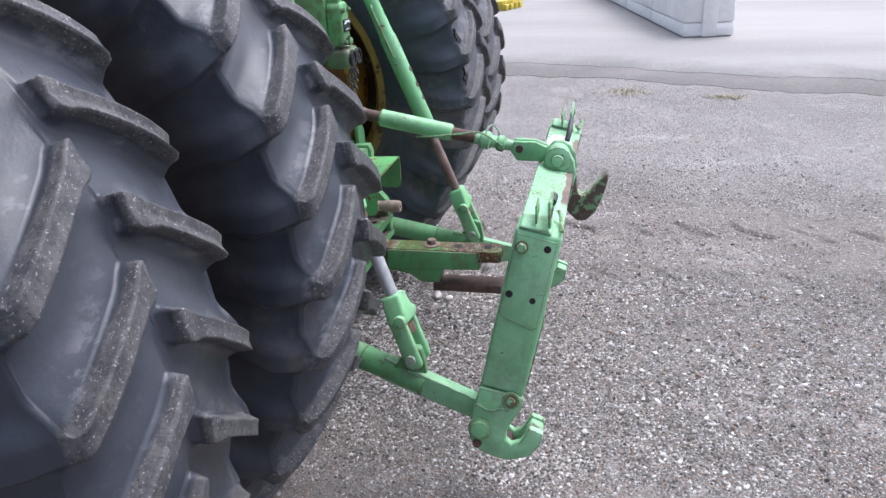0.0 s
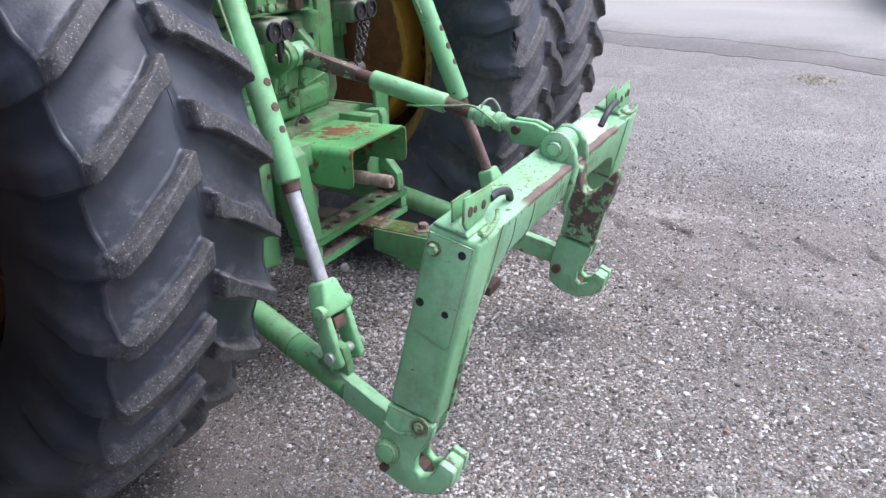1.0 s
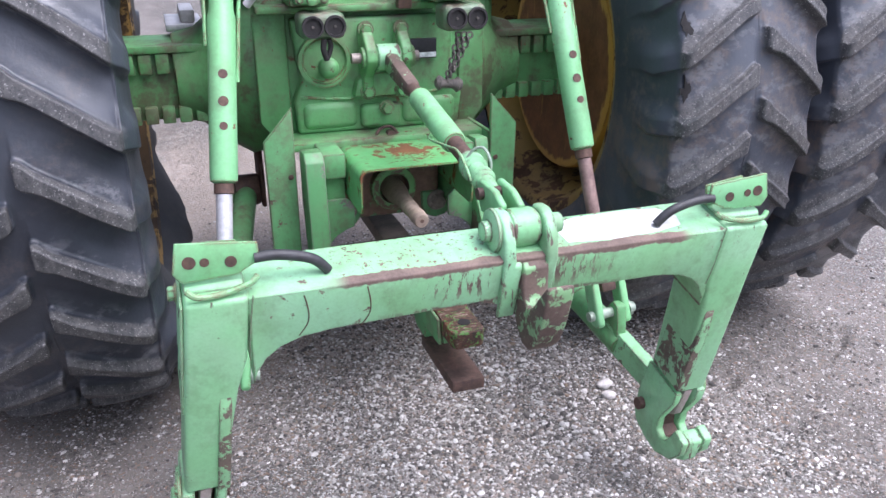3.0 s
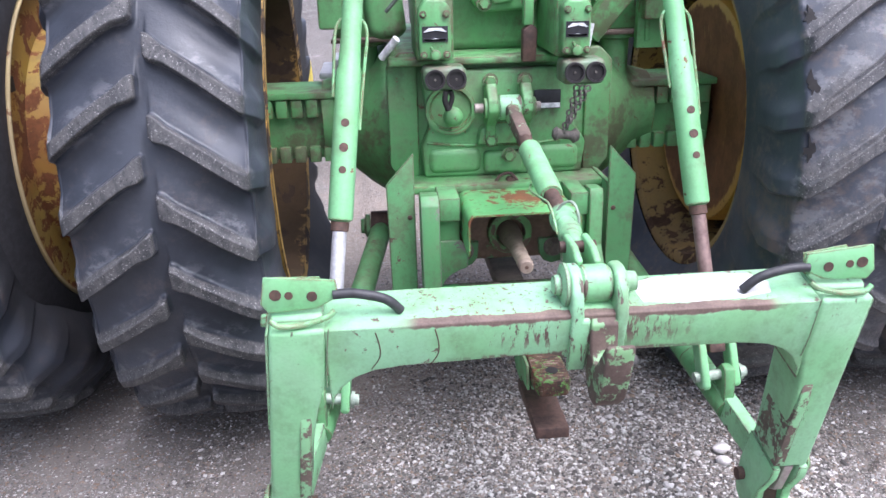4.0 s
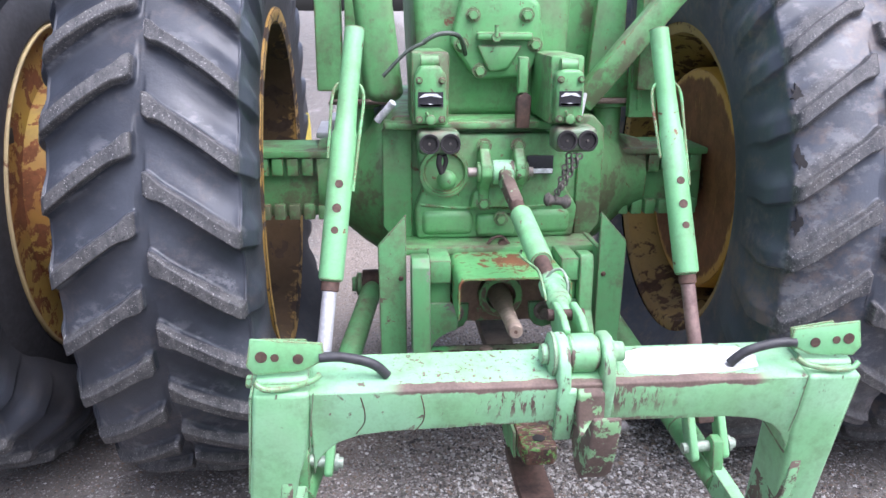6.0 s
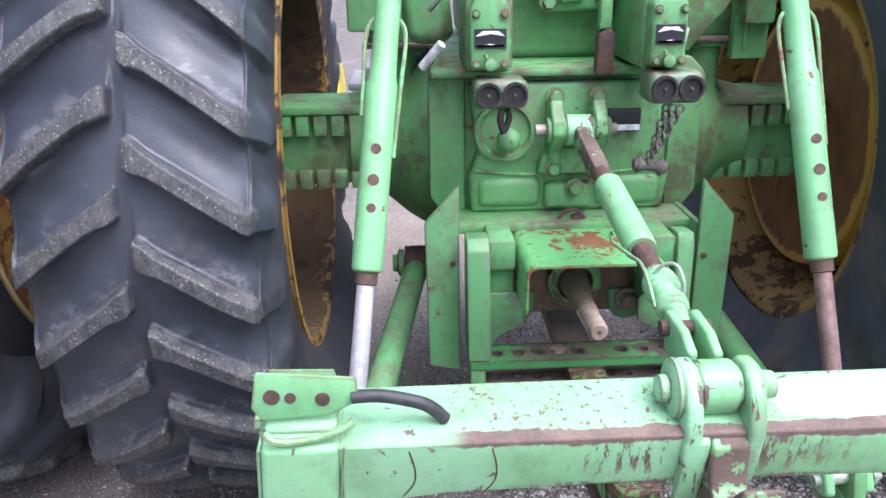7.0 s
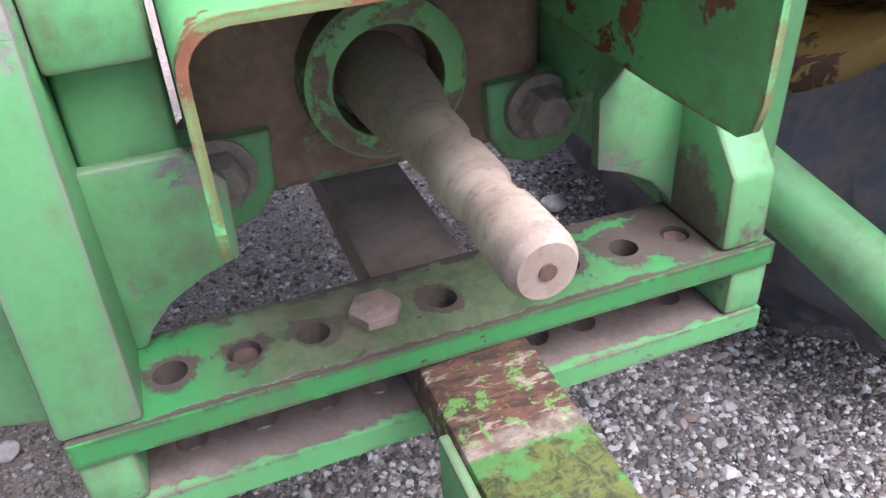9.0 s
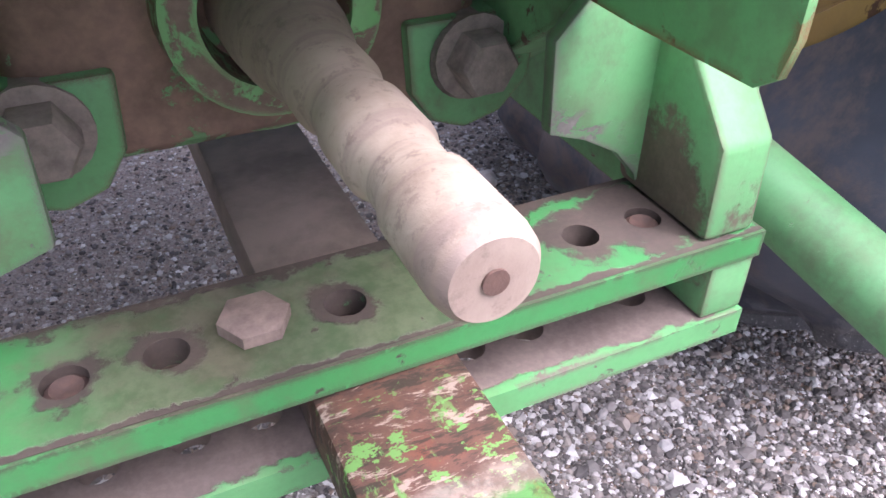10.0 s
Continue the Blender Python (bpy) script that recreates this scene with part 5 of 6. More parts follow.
for sx in (-1, 1):
    bm = B()
    slab(bm, [(sx * x, z) for x, z in ((0.080, 0.56), (0.083, 0.515), (0.097, 0.494), (0.120, 0.485), (0.146, 0.492), (0.166, 0.512), (0.172, 0.56))], "y", 0.254, 0.285)
    part("bolt_lug", bm, frame_green, tractor, "green rounded lug under the large bolt", bevel=0.004)
bm = B()
box(bm, (-0.26, 0.26, 0.695), (0.27, 0.38, 0.716))
part("cross_plate", bm, case_green, tractor, "dusty cross plate under the cover", bevel=0.005)


def holed_bar(z0, z1, holes, mat, label):
    """A flat bar with real round holes through it."""
    bm = B()
    x0, x1, y0, y1 = -0.236, 0.227, 0.092, 0.172
    yc, r, n = 0.131, 0.0105, 16
    edges = [x0] + [0.5 * (a + b) for a, b in zip(holes, holes[1:])] + [x1]
    for z, flip in ((z1, False), (z0, True)):
        for k, hx in enumerate(holes):
            a, b = edges[k], edges[k + 1]
            inner, outer = [], []
            for i in range(n):
                t = 2 * math.pi * i / n
                c, s = math.cos(t), math.sin(t)
                inner.append(bm.verts.new((hx + r * c, yc + r * s, z)))
                kx = ((b - hx) if c > 0 else (hx - a)) / max(abs(c), 1e-6)
                ky = ((y1 - yc) if s > 0 else (yc - y0)) / max(abs(s), 1e-6)
                kk = min(kx, ky)
                outer.append(bm.verts.new((hx + kk * c, yc + kk * s, z)))
            for i in range(n):
                j = (i + 1) % n
                f = (inner[i], outer[i], outer[j], inner[j])
                bm.faces.new(f[::-1] if flip else f)
                p, q = Vector(outer[i].co), Vector(outer[j].co)
                if abs(p.x - q.x) > 1e-5 and abs(p.y - q.y) > 1e-5:
                    cx = b if max(p.x, q.x) > hx else a
                    cy = y1 if max(p.y, q.y) > yc else y0
                    bm.faces.new((outer[i], bm.verts.new((cx, cy, z)), outer[j]))
    for hx in holes:
        for i in range(n):
            t, u = 2 * math.pi * i / n, 2 * math.pi * (i + 1) / n
            bm.faces.new([bm.verts.new(p) for p in ((hx + r * math.cos(t), yc + r * math.sin(t), z1), (hx + r * math.cos(t), yc + r * math.sin(t), z0), (hx + r * math.cos(u), yc + r * math.sin(u), z0), (hx + r * math.cos(u), yc + r * math.sin(u), z1))])
    for p, q in (((x0, y0), (x1, y0)), ((x1, y0), (x1, y1)), ((x1, y1), (x0, y1)), ((x0, y1), (x0, y0))):
        bm.faces.new([bm.verts.new(c) for c in ((*p, z0), (*q, z0), (*q, z1), (*p, z1))])
    bmesh.ops.remove_doubles(bm, verts=bm.verts, dist=0.0004)
    return part("cross_bar", bm, mat, tractor, label)


top_bar = holed_bar(0.459, 0.476, (-0.178, -0.134, -0.091, -0.006, 0.084, 0.130, 0.172), bar_green, "green cross bar with a row of holes, chipped and oily")
low_bar = holed_bar(0.401, 0.419, (-0.178, -0.134, -0.091, -0.055, 0.062, 0.100, 0.172), low_bar_paint, "lower green cross bar with a row of holes")
bm = B()
hexbolt(bm, (-0.050, 0.133, 0.4745), (0, 0, 1), 0.0175, 0.008, washer=False)
part("bolt", bm, dusty_iron, top_bar, "dusty hex bolt head")
for x, y, z, r in ((-0.134, 0.131, 0.4710, 0.0098), (0.172, 0.131, 0.4715, 0.0098)):
    bm = B()
    turned(bm, (x, y, z - 0.012), (0, 0, 1), ((0.0, r), (0.012, r), (0.0140, r * 0.75), (0.0125, r * 0.4)), n=18)
    part("bolt", bm, brown_iron, top_bar, "rusted bolt end sunk in its hole")
for x0, x1 in ((-0.236, -0.205), (0.196, 0.227)):
    bm = B()
    box(bm, (x0, 0.094, 0.4195), (x1, 0.168, 0.4585))
    part("spacer", bm, frame_green, top_bar, bevel=0.003)
bm = B()
box(bm, (-0.204, 0.150, 0.4195), (0.195, 0.166, 0.4585))
part("backing_strip", bm, dusty_iron, top_bar)

# -- drawbar --
bm = B()
slab(bm, [(-0.037, 0.85), (-0.037, 0.06), (-0.036, -0.30), (-0.028, -0.315), (0.028, -0.315), (0.037, -0.30), (0.038, 0.06), (0.037, 0.85)], "z", 0.421, 0.4575)
drawbar = part("drawbar", bm, drawbar_iron, tractor, "rust-brown drawbar with mossy green paint remains", bevel=0.004)
bm = B()
box(bm, (-0.036, -0.315, 0.318), (0.036, -0.10, 0.345))
part("clevis_plate", bm, brown_iron, drawbar, "rusty lower clevis plate", bevel=0.004)
bm = B()
slab(bm, [(0.05, 0.4195), (-0.245, 0.4195), (-0.25, 0.40), (-0.13, 0.395), (-0.12, 0.346), (-0.06, 0.346), (-0.03, 0.37), (0.05, 0.385)], "x", -0.034, 0.034)
part("clevis_web", bm, frame_green, drawbar, "green clevis web", bevel=0.003)
bm = B()
slab(bm, [(0.04, 0.455), (-0.24, 0.455), (-0.25, 0.40), (0.04, 0.39)], "x", -0.0445, -0.0375)
part("side_strap", bm, frame_green, drawbar, bevel=0.002)
bm = B()
turned(bm, (0.004, -0.093, 0.4575), (0, 0, 1), ((0.0, 0.027), (0.003, 0.027), (0.005, 0.021), (0.005, 0.018)), n=24)
hexbolt(bm, (0.004, -0.093, 0.4615), (0, 0, 1), 0.015, 0.013, washer=False)
part("bolt", bm, dusty_iron, drawbar)
for y in (-0.178, -0.270):
    bm = B()
    turned(bm, (0.004, y, 0.4573), (0, 0, 1), ((-0.002, 0.0135), (0.0012, 0.0135)), n=24)
    part("pin_hole", bm, dark_hole, drawbar)

# -- power take-off shield and shaft --
bm = B()
W0, W1, T, Y0, Y1 = -0.134, 0.138, 0.0045, 0.030, 0.285


def bent(w0, w1, z_top, z_bot, r=0.022):
    pts = [(w0, z_bot)]
    for k in range(6):
        a = math.pi - k * math.pi / 10
        pts.append((w0 + r + r * math.cos(a), z_top - r + r * math.sin(a)))
    for k in range(6):
        a = math.pi / 2 - k * math.pi / 10
        pts.append((w1 - r + r * math.cos(a), z_top - r + r * math.sin(a)))
    return pts + [(w1, z_bot)]


outer, inner = bent(W0, W1, 0.708, 0.0), bent(W0 + T, W1 - T, 0.708 - T, 0.0, 0.017)
loops = []
for y, drop in ((Y0, 0.622), (Y0 + 0.004, 0.606), (Y0 + 0.014, 0.599), (0.12, 0.598), (0.20, 0.600), (Y1, 0.604)):
    loops.append(([bm.verts.new((x, y, drop if z == 0.0 else z - 0.03 * (y - Y0))) for x, z in outer], [bm.verts.new((x, y, drop if z == 0.0 else z - 0.03 * (y - Y0))) for x, z in inner]))
for (o0, i0), (o1, i1) in zip(loops, loops[1:]):
    for k in range(len(o0) - 1):
        bm.faces.new((o0[k], o0[k + 1], o1[k + 1], o1[k]))
        bm.faces.new((i0[k], i1[k], i1[k + 1], i0[k + 1]))
    for k in (0, -1):
        bm.faces.new((o0[k], o1[k], i1[k], i0[k]))
for o, i in (loops[0], loops[-1]):
    for k in range(len(o) - 1):
        bm.faces.new((o[k], i[k], i[k + 1], o[k + 1]))
shield = part("pto_shield", bm, shield_green, tractor, "bright green box shield, rust showing through its top", smooth=50)
bm = B()
tube(bm, [(-0.035, 0.283, 0.703), (-0.02, 0.288, 0.728), (0.01, 0.288, 0.734), (0.035, 0.283, 0.705)], 0.004, n=8)
rod(bm, (0.01, 0.30, 0.713), (0.01, 0.275, 0.713), 0.012)
part("latch", bm, brown_iron, shield, "rusty latch stud")
bm = B()
turned(bm, (0.002, 0.30, 0.585), (0, -1, 0), ((0.0, 0.082), (0.03, 0.082), (0.034, 0.072), (0.034, 0.060), (0.062, 0.058), (0.066, 0.050), (0.066, 0.040), (0.030, 0.036)), n=40)
part("pto_hub", bm, caked_green, tractor, "green bearing ring round the shaft, thick with brown dust")
bm = B()
box(bm, (-0.135, 0.262, 0.50), (0.135, 0.34, 0.70))
part("pto_housing", bm, caked_housing, tractor, "dust-covered brown housing", bevel=0.02, segments=3)
bm = B()
turned(bm, (0.0, 0.275, 0.583), (0, -1, 0), ((0.0, 0.030), (0.055, 0.029), (0.080, 0.027), (0.098, 0.0235), (0.112, 0.0202), (0.140, 0.0200), (0.150, 0.0172), (0.163, 0.0172), (0.170, 0.0192), (0.198, 0.0190), (0.205, 0.0160), (0.222, 0.0158), (0.230, 0.0186), (0.266, 0.0188), (0.272, 0.0178), (0.276, 0.0150)), n=40)
shaft = part("pto_shaft", bm, shaft_iron, tractor, "worn pinkish-brown power take-off shaft")
bm = B()
turned(bm, (0.0, 0.001, 0.583), (0, -1, 0), ((0.0, 0.0045), (0.003, 0.0045)), n=16)
part("centre_hole", bm, brown_iron, shaft)


# -- lower links, lift links and top link, as they hang with the hitch down --
def flat_bar(bm, a, b, tall, thick, tall2=None):
    a, b = Vector(a), Vector(b)
    d = (b - a).normalized()
    side = d.cross(Vector((0, 0, 1))).normalized()
    up = side.cross(d)
    rings = []
    for p, h in ((a, tall), (b, tall2 or tall)):
        rings.append([bm.verts.new(p + side * (sx * thick / 2) + up * (sz * h / 2)) for sx, sz in ((-1, -1), (1, -1), (1, 1), (-1, 1))])
    for i in range(4):
        j = (i + 1) % 4
        bm.faces.new((rings[0][i], rings[0][j], rings[1][j], rings[1][i]))
    bm.faces.new(rings[0][::-1])
    bm.faces.new(rings[1])


def lower_link(front, back, pin):
    front, back, pin = Vector(front), Vector(back), Vector(pin)
    d = back - front
    bm = B()
    rod(bm, front, front + d * 0.66, 0.031, 0.034, n=24)
    rod(bm, front + d * 0.66, front + d * 0.84, 0.034, 0.030, n=24)
    link = part("lower_link", bm, frame_green, tractor, "green tubular lower link arm", bevel=0.002)
    bm = B()
    flat_bar(bm, front + d * 0.72, back, 0.070, 0.034, 0.062)
    part("link_end", bm, beam_green, link, "scraped flat end of the link", bevel=0.006)
    bm = B()
    rod(bm, front - Vector((0.035, 0, 0)), front + Vector((0.035, 0, 0)), 0.045)
    part("front_ball", bm, brown_iron, link, bevel=0.004)
    bm = B()
    foot = front + d * ((front.y - pin.y) / (front.y - back.y))
    slab(bm, [(-0.05, -0.005), (0.055, -0.005), (0.03, 0.05), (0.012, 0.085), (-0.012, 0.085), (-0.03, 0.05)], "x", -0.013, 0.013, Matrix.Translation(foot + Vector((0, 0, 0.012))) @ Matrix.Rotation(math.atan2(d.z, -d.y) * -1.0, 4, "X"))
    part("lift_lug", bm, frame_green, link, bevel=0.004)
    return foot + Vector((0, 0, 0.075))


def lift_link(low, top, rod_mat, sleeve_from, label):
    low, top = Vector(low), Vector(top)
    d = (top - low)
    n = d.normalized()
    length = d.length
    x = Vector((1, 0, 0))
    x = (x - n * x.dot(n)).normalized()
    back = n.cross(x)
    m = Matrix((x, back, n)).transposed().to_4x4()
    m.translation = low
    bm = B()
    h0 = sleeve_from
    turned(bm, low, n, ((h0, 0.020), (h0 + 0.004, 0.027), (h0 + 0.012, 0.0285), (h0 + 0.34, 0.0285), (h0 + 0.352, 0.025), (h0 + 0.42, 0.023), (length, 0.023)), n=28)
    sleeve = part("lift_link", bm, frame_light, tractor, label)
    bm = B()
    rod(bm, low + n * 0.13, low + n * (h0 + 0.02), 0.0165)
    part("threaded_rod", bm, rod_mat, sleeve, "bare adjusting rod")
    bm = B()
    turned(bm, low, n, ((h0 - 0.022, 0.017), (h0 - 0.020, 0.0205), (h0, 0.0205)), n=24)
    part("rust_collar", bm, brown_iron, sleeve)
    for k, (off, r) in enumerate(((0.085, 0.0085), (0.135, 0.0105), (0.190, 0.0095))):
        bm = B()
        c = low + n * (h0 + off + 0.03) - back * 0.0280
        turned(bm, c, -back, ((-0.004, r), (0.0012, r)), n=14)
        part("adjusting_hole", bm, brown_iron, sleeve)
    # clevis: tapered head, two straps, cross pins
    bm = B()
    slab(bm, [(-0.046, 0.085), (0.046, 0.085), (0.040, 0.115), (0.024, 0.165), (-0.024, 0.165), (-0.040, 0.115)], "y", -0.026, 0.026, m)
    clevis = part("clevis_head", bm, frame_light, tractor, "green clevis head", bevel=0.008, segments=3)
    for sx in (-1, 1):
        bm = B()
        slab(bm, [(-0.022, -0.028), (-0.010, -0.036), (0.012, -0.034), (0.024, -0.02), (0.022, 0.105), (-0.022, 0.105)], "x", sx * 0.036 - 0.010, sx * 0.036 + 0.010, m)
        part("strap", bm, frame_light, clevis, bevel=0.006)
    bm = B()
    rod(bm, m @ Vector((-0.058, 0.0, -0.004)), m @ Vector((0.066, 0.0, -0.004)), 0.0125)
    rod(bm, m @ Vector((0.048, 0.0, -0.004)), m @ Vector((0.056, 0.0, -0.004)), 0.019)
    part("clevis_pin", bm, wire_steel, clevis)
    bm = B()
    rod(bm, m @ Vector((-0.056, -0.010, 0.100)), m @ Vector((0.056, -0.010, 0.100)), 0.016)
    part("cross_pin", bm, frame_light, clevis, bevel=0.003)
    bm = B()
    box(bm, (-0.020, -0.02, 0.05), (0.020, 0.02, 0.08), m)
    part("trunnion", bm, brown_iron, clevis, bevel=0.006)
    # wire handle along the sleeve
    bm = B()
    e = low + n * (h0 + 0.34)
    tube(bm, [e - n * 0.13 + x * 0.031, e + x * 0.034, e + n * 0.10 + x * 0.034, e + n * 0.125, e + n * 0.10 - x * 0.034, e - x * 0.034, e - n * 0.06 - x * 0.032], 0.0038, n=8)
    part("wire_handle", bm, frame_light, sleeve, "thin wire locking handle")


for sx in (-1, 1):
    bm = B()
    slab(bm, [(0.585, 0.445), (0.680, 0.445), (0.72, 0.52), (0.72, 0.70), (0.62, 0.70), (0.585, 0.54)], "x", min(sx * 0.285, sx * 0.298), max(sx * 0.285, sx * 0.298))
    bracket = part("link_bracket", bm, brown_iron, tractor, "dark rusty bracket for the lower link", bevel=0.006)
    bm = B()
    turned(bm, (sx * 0.298, 0.632, 0.489), (sx, 0, 0), ((0.0, 0.020), (0.074, 0.020), (0.074, 0.036), (0.088, 0.036), (0.092, 0.024), (0.104, 0.022)), n=24)
    part("bracket_pin", bm, frame_green, bracket)

frame_light = paint("light_link_green", (0.19, 0.46, 0.205), chips=0.44, dust=0.3, fade=0.6, faded=(0.26, 0.54, 0.30), wear=0.24, blotch=0.25)
pin_l = lower_link((-0.335, 0.632, 0.489), (-0.535, -0.335, 0.238), (-0.475, -0.140, 0.33))
pin_r = lower_link((0.335, 0.632, 0.489), (0.474, -0.335, 0.228), (0.440, -0.140, 0.33))
lift_link((-0.474, -0.150, 0.357), (-0.365, 0.20, 1.27), rod_silver, 0.395, "long light green lift link with adjusting holes")
lift_link((0.428, -0.150, 0.352), (0.360, 0.20, 1.27), rod_brown, 0.395, "long light green lift link with a brown rod")

TOP_A, TOP_B = Vector((0.005, 0.288, 0.910)), Vector((0.024, -0.478, 0.747))
td = (TOP_B - TOP_A).normalized()
tl = (TOP_B - TOP_A).length
bm = B()
turned(bm, TOP_A, td, ((0.245, 0.019), (0.25, 0.0255), (0.46, 0.0255), (0.468, 0.022)), n=28)
toplink = part("top_link", bm, frame_light, tractor, "green turnbuckle top link")
bm = B()
rod(bm, TOP_A + td * 0.20, TOP_A + td * 0.25, 0.017)
part("thread", bm, brown_iron, toplink, "rusty thread")
bm = B()
rod(bm, TOP_A + td * 0.465, TOP_A + td * 0.54, 0.017)
part("thread", bm, brown_iron, toplink, "rusty thread")
bm = B()
flat_bar(bm, TOP_A + td * 0.03, TOP_A + td * 0.205, 0.048, 0.034, 0.036)
part("front_fork", bm, hook_iron, toplink, "brown-orange rusted front fork", bevel=0.010)
bm = B()
rod(bm, TOP_A + Vector((-0.028, 0, 0)), TOP_A + Vector((0.028, 0, 0)), 0.032)
part("front_eye", bm, beam_green, toplink, bevel=0.004)
bm = B()
turned(bm, TOP_A, td, ((0.533, 0.012), (0.535, 0.018), (0.552, 0.018), (0.556, 0.026), (0.578, 0.027), (0.584, 0.019), (0.600, 0.017), (0.606, 0.023), (0.622, 0.024), (0.628, 0.017), (0.668, 0.015)), n=20)
part("rear_arm", bm, beam_green, toplink, "lumpy scraped rear end of the link")
bm = B()
rod(bm, TOP_B + Vector((-0.022, 0, 0)), TOP_B + Vector((0.022, 0, 0)), 0.034)
part("rear_eye", bm, frame_light, toplink, bevel=0.004)
bm = B()
e = TOP_A + td * 0.50
tube(bm, [e - td * 0.14 + Vector((-0.02, 0, -0.03)), e - td * 0.08 + Vector((-0.034, 0, -0.012)), e + Vector((-0.03, 0, 0.012)), e + td * 0.06 + Vector((-0.026, 0, 0.026)), e + td * 0.12 + Vector((-0.024, 0, 0.0))], 0.0028, n=14)
part("locking_rod", bm, frame_light, toplink, "bent wire locking handle")
bm = B()
e = TOP_A + td * 0.59
tube(bm, [e + Vector((-0.02, 0.02, 0.014)), e + Vector((-0.004, 0.015, 0.040)), e + Vector((0.012, 0.0, 0.046)), e + Vector((0.02, -0.015, 0.024)), e + Vector((0.02, -0.015, 0.0))], 0.0028, n=8)
part("ring_clip", bm, wire_steel, toplink)
bm = B()
slab(bm, [(-0.05, -0.02), (0.03, -0.035), (0.055, -0.01), (0.05, 0.02), (-0.01, 0.032), (-0.05, 0.025)], "x", -0.024, -0.010, Matrix.Translation(TOP_A + td * 0.700) @ Matrix.Rotation(math.atan2(-td.z, -td.y), 4, "X"))
part("fork_cheek", bm, frame_light, toplink, bevel=0.005, segments=3)
bm = B()
slab(bm, [(-0.05, -0.02), (0.03, -0.032), (0.055, -0.01), (0.05, 0.02), (-0.01, 0.030), (-0.05, 0.022)], "x", 0.010, 0.024, Matrix.Translation(TOP_A + td * 0.700) @ Matrix.Rotation(math.atan2(-td.z, -td.y), 4, "X"))
part("fork_cheek", bm, frame_light, toplink, bevel=0.005, segments=3)
bm = B()
rod(bm, TOP_A + td * 0.672 + Vector((-0.034, 0, 0.004)), TOP_A + td * 0.672 + Vector((0.034, 0, 0.004)), 0.011)
part("fork_pin", bm, brown_iron, toplink)

# ==== the quick coupler, hanging on the links ====
rust_edge = paint("rust_eaten_edge_green", (0.22, 0.47, 0.23), chips=0.98, dust=0.4, fade=0.5, rust=(0.088, 0.066, 0.052), wear=0.2, scale=1.3)
CM = Matrix.Translation((-0.012, -0.47, 0.70)) @ Matrix.Rotation(radians(13), 4, "X")
coupler = thing("quick_coupler", (-0.012, -0.36, 0.06), "light green quick hitch frame, scraped, hanging behind the tractor", "hitch frame")
HW = 0.523

# beam: a box with a shallow arched underside
bm = B()
arch = [(-0.43, 0.022), (-0.43, -0.165), (-0.423, -0.135), (-0.408, -0.108), (-0.384, -0.087), (-0.350, -0.073), (-0.30, -0.067), (-0.05, -0.060), (-0.005, -0.075), (0.055, -0.075), (0.10, -0.062), (0.30, -0.064), (0.352, -0.071), (0.386, -0.086), (0.408, -0.108), (0.423, -0.135), (0.43, -0.165), (0.43, 0.022)]
slab(bm, arch, "y", -0.052, 0.052)
beam = part("beam", bm, beam_paint, coupler, "scraped green box beam with long bare rust streaks", bevel=0.009, m=CM, segments=3)
bm = B()
slab(bm, [(0.118, -0.026), (0.20, -0.034), (0.30, -0.030), (0.352, -0.020), (0.36, 0.010), (0.335, 0.040), (0.25, 0.046), (0.16, 0.044), (0.112, 0.030)], "z", 0.012, 0.0228)
part("white_patch", bm, white_scuff, beam, "white scuffed patch on top of the beam", bevel=0.002, m=CM)

for x in (-0.345, -0.245):
    bm = B()
    tube(bm, [(x, -0.0522, 0.012), (x + 0.006, -0.0522, -0.02), (x + 0.004, -0.0522, -0.045), (x - 0.010, -0.0522, -0.068)], 0.0011, n=6)
    part("weld_seam", bm, brown_iron, beam, m=CM)


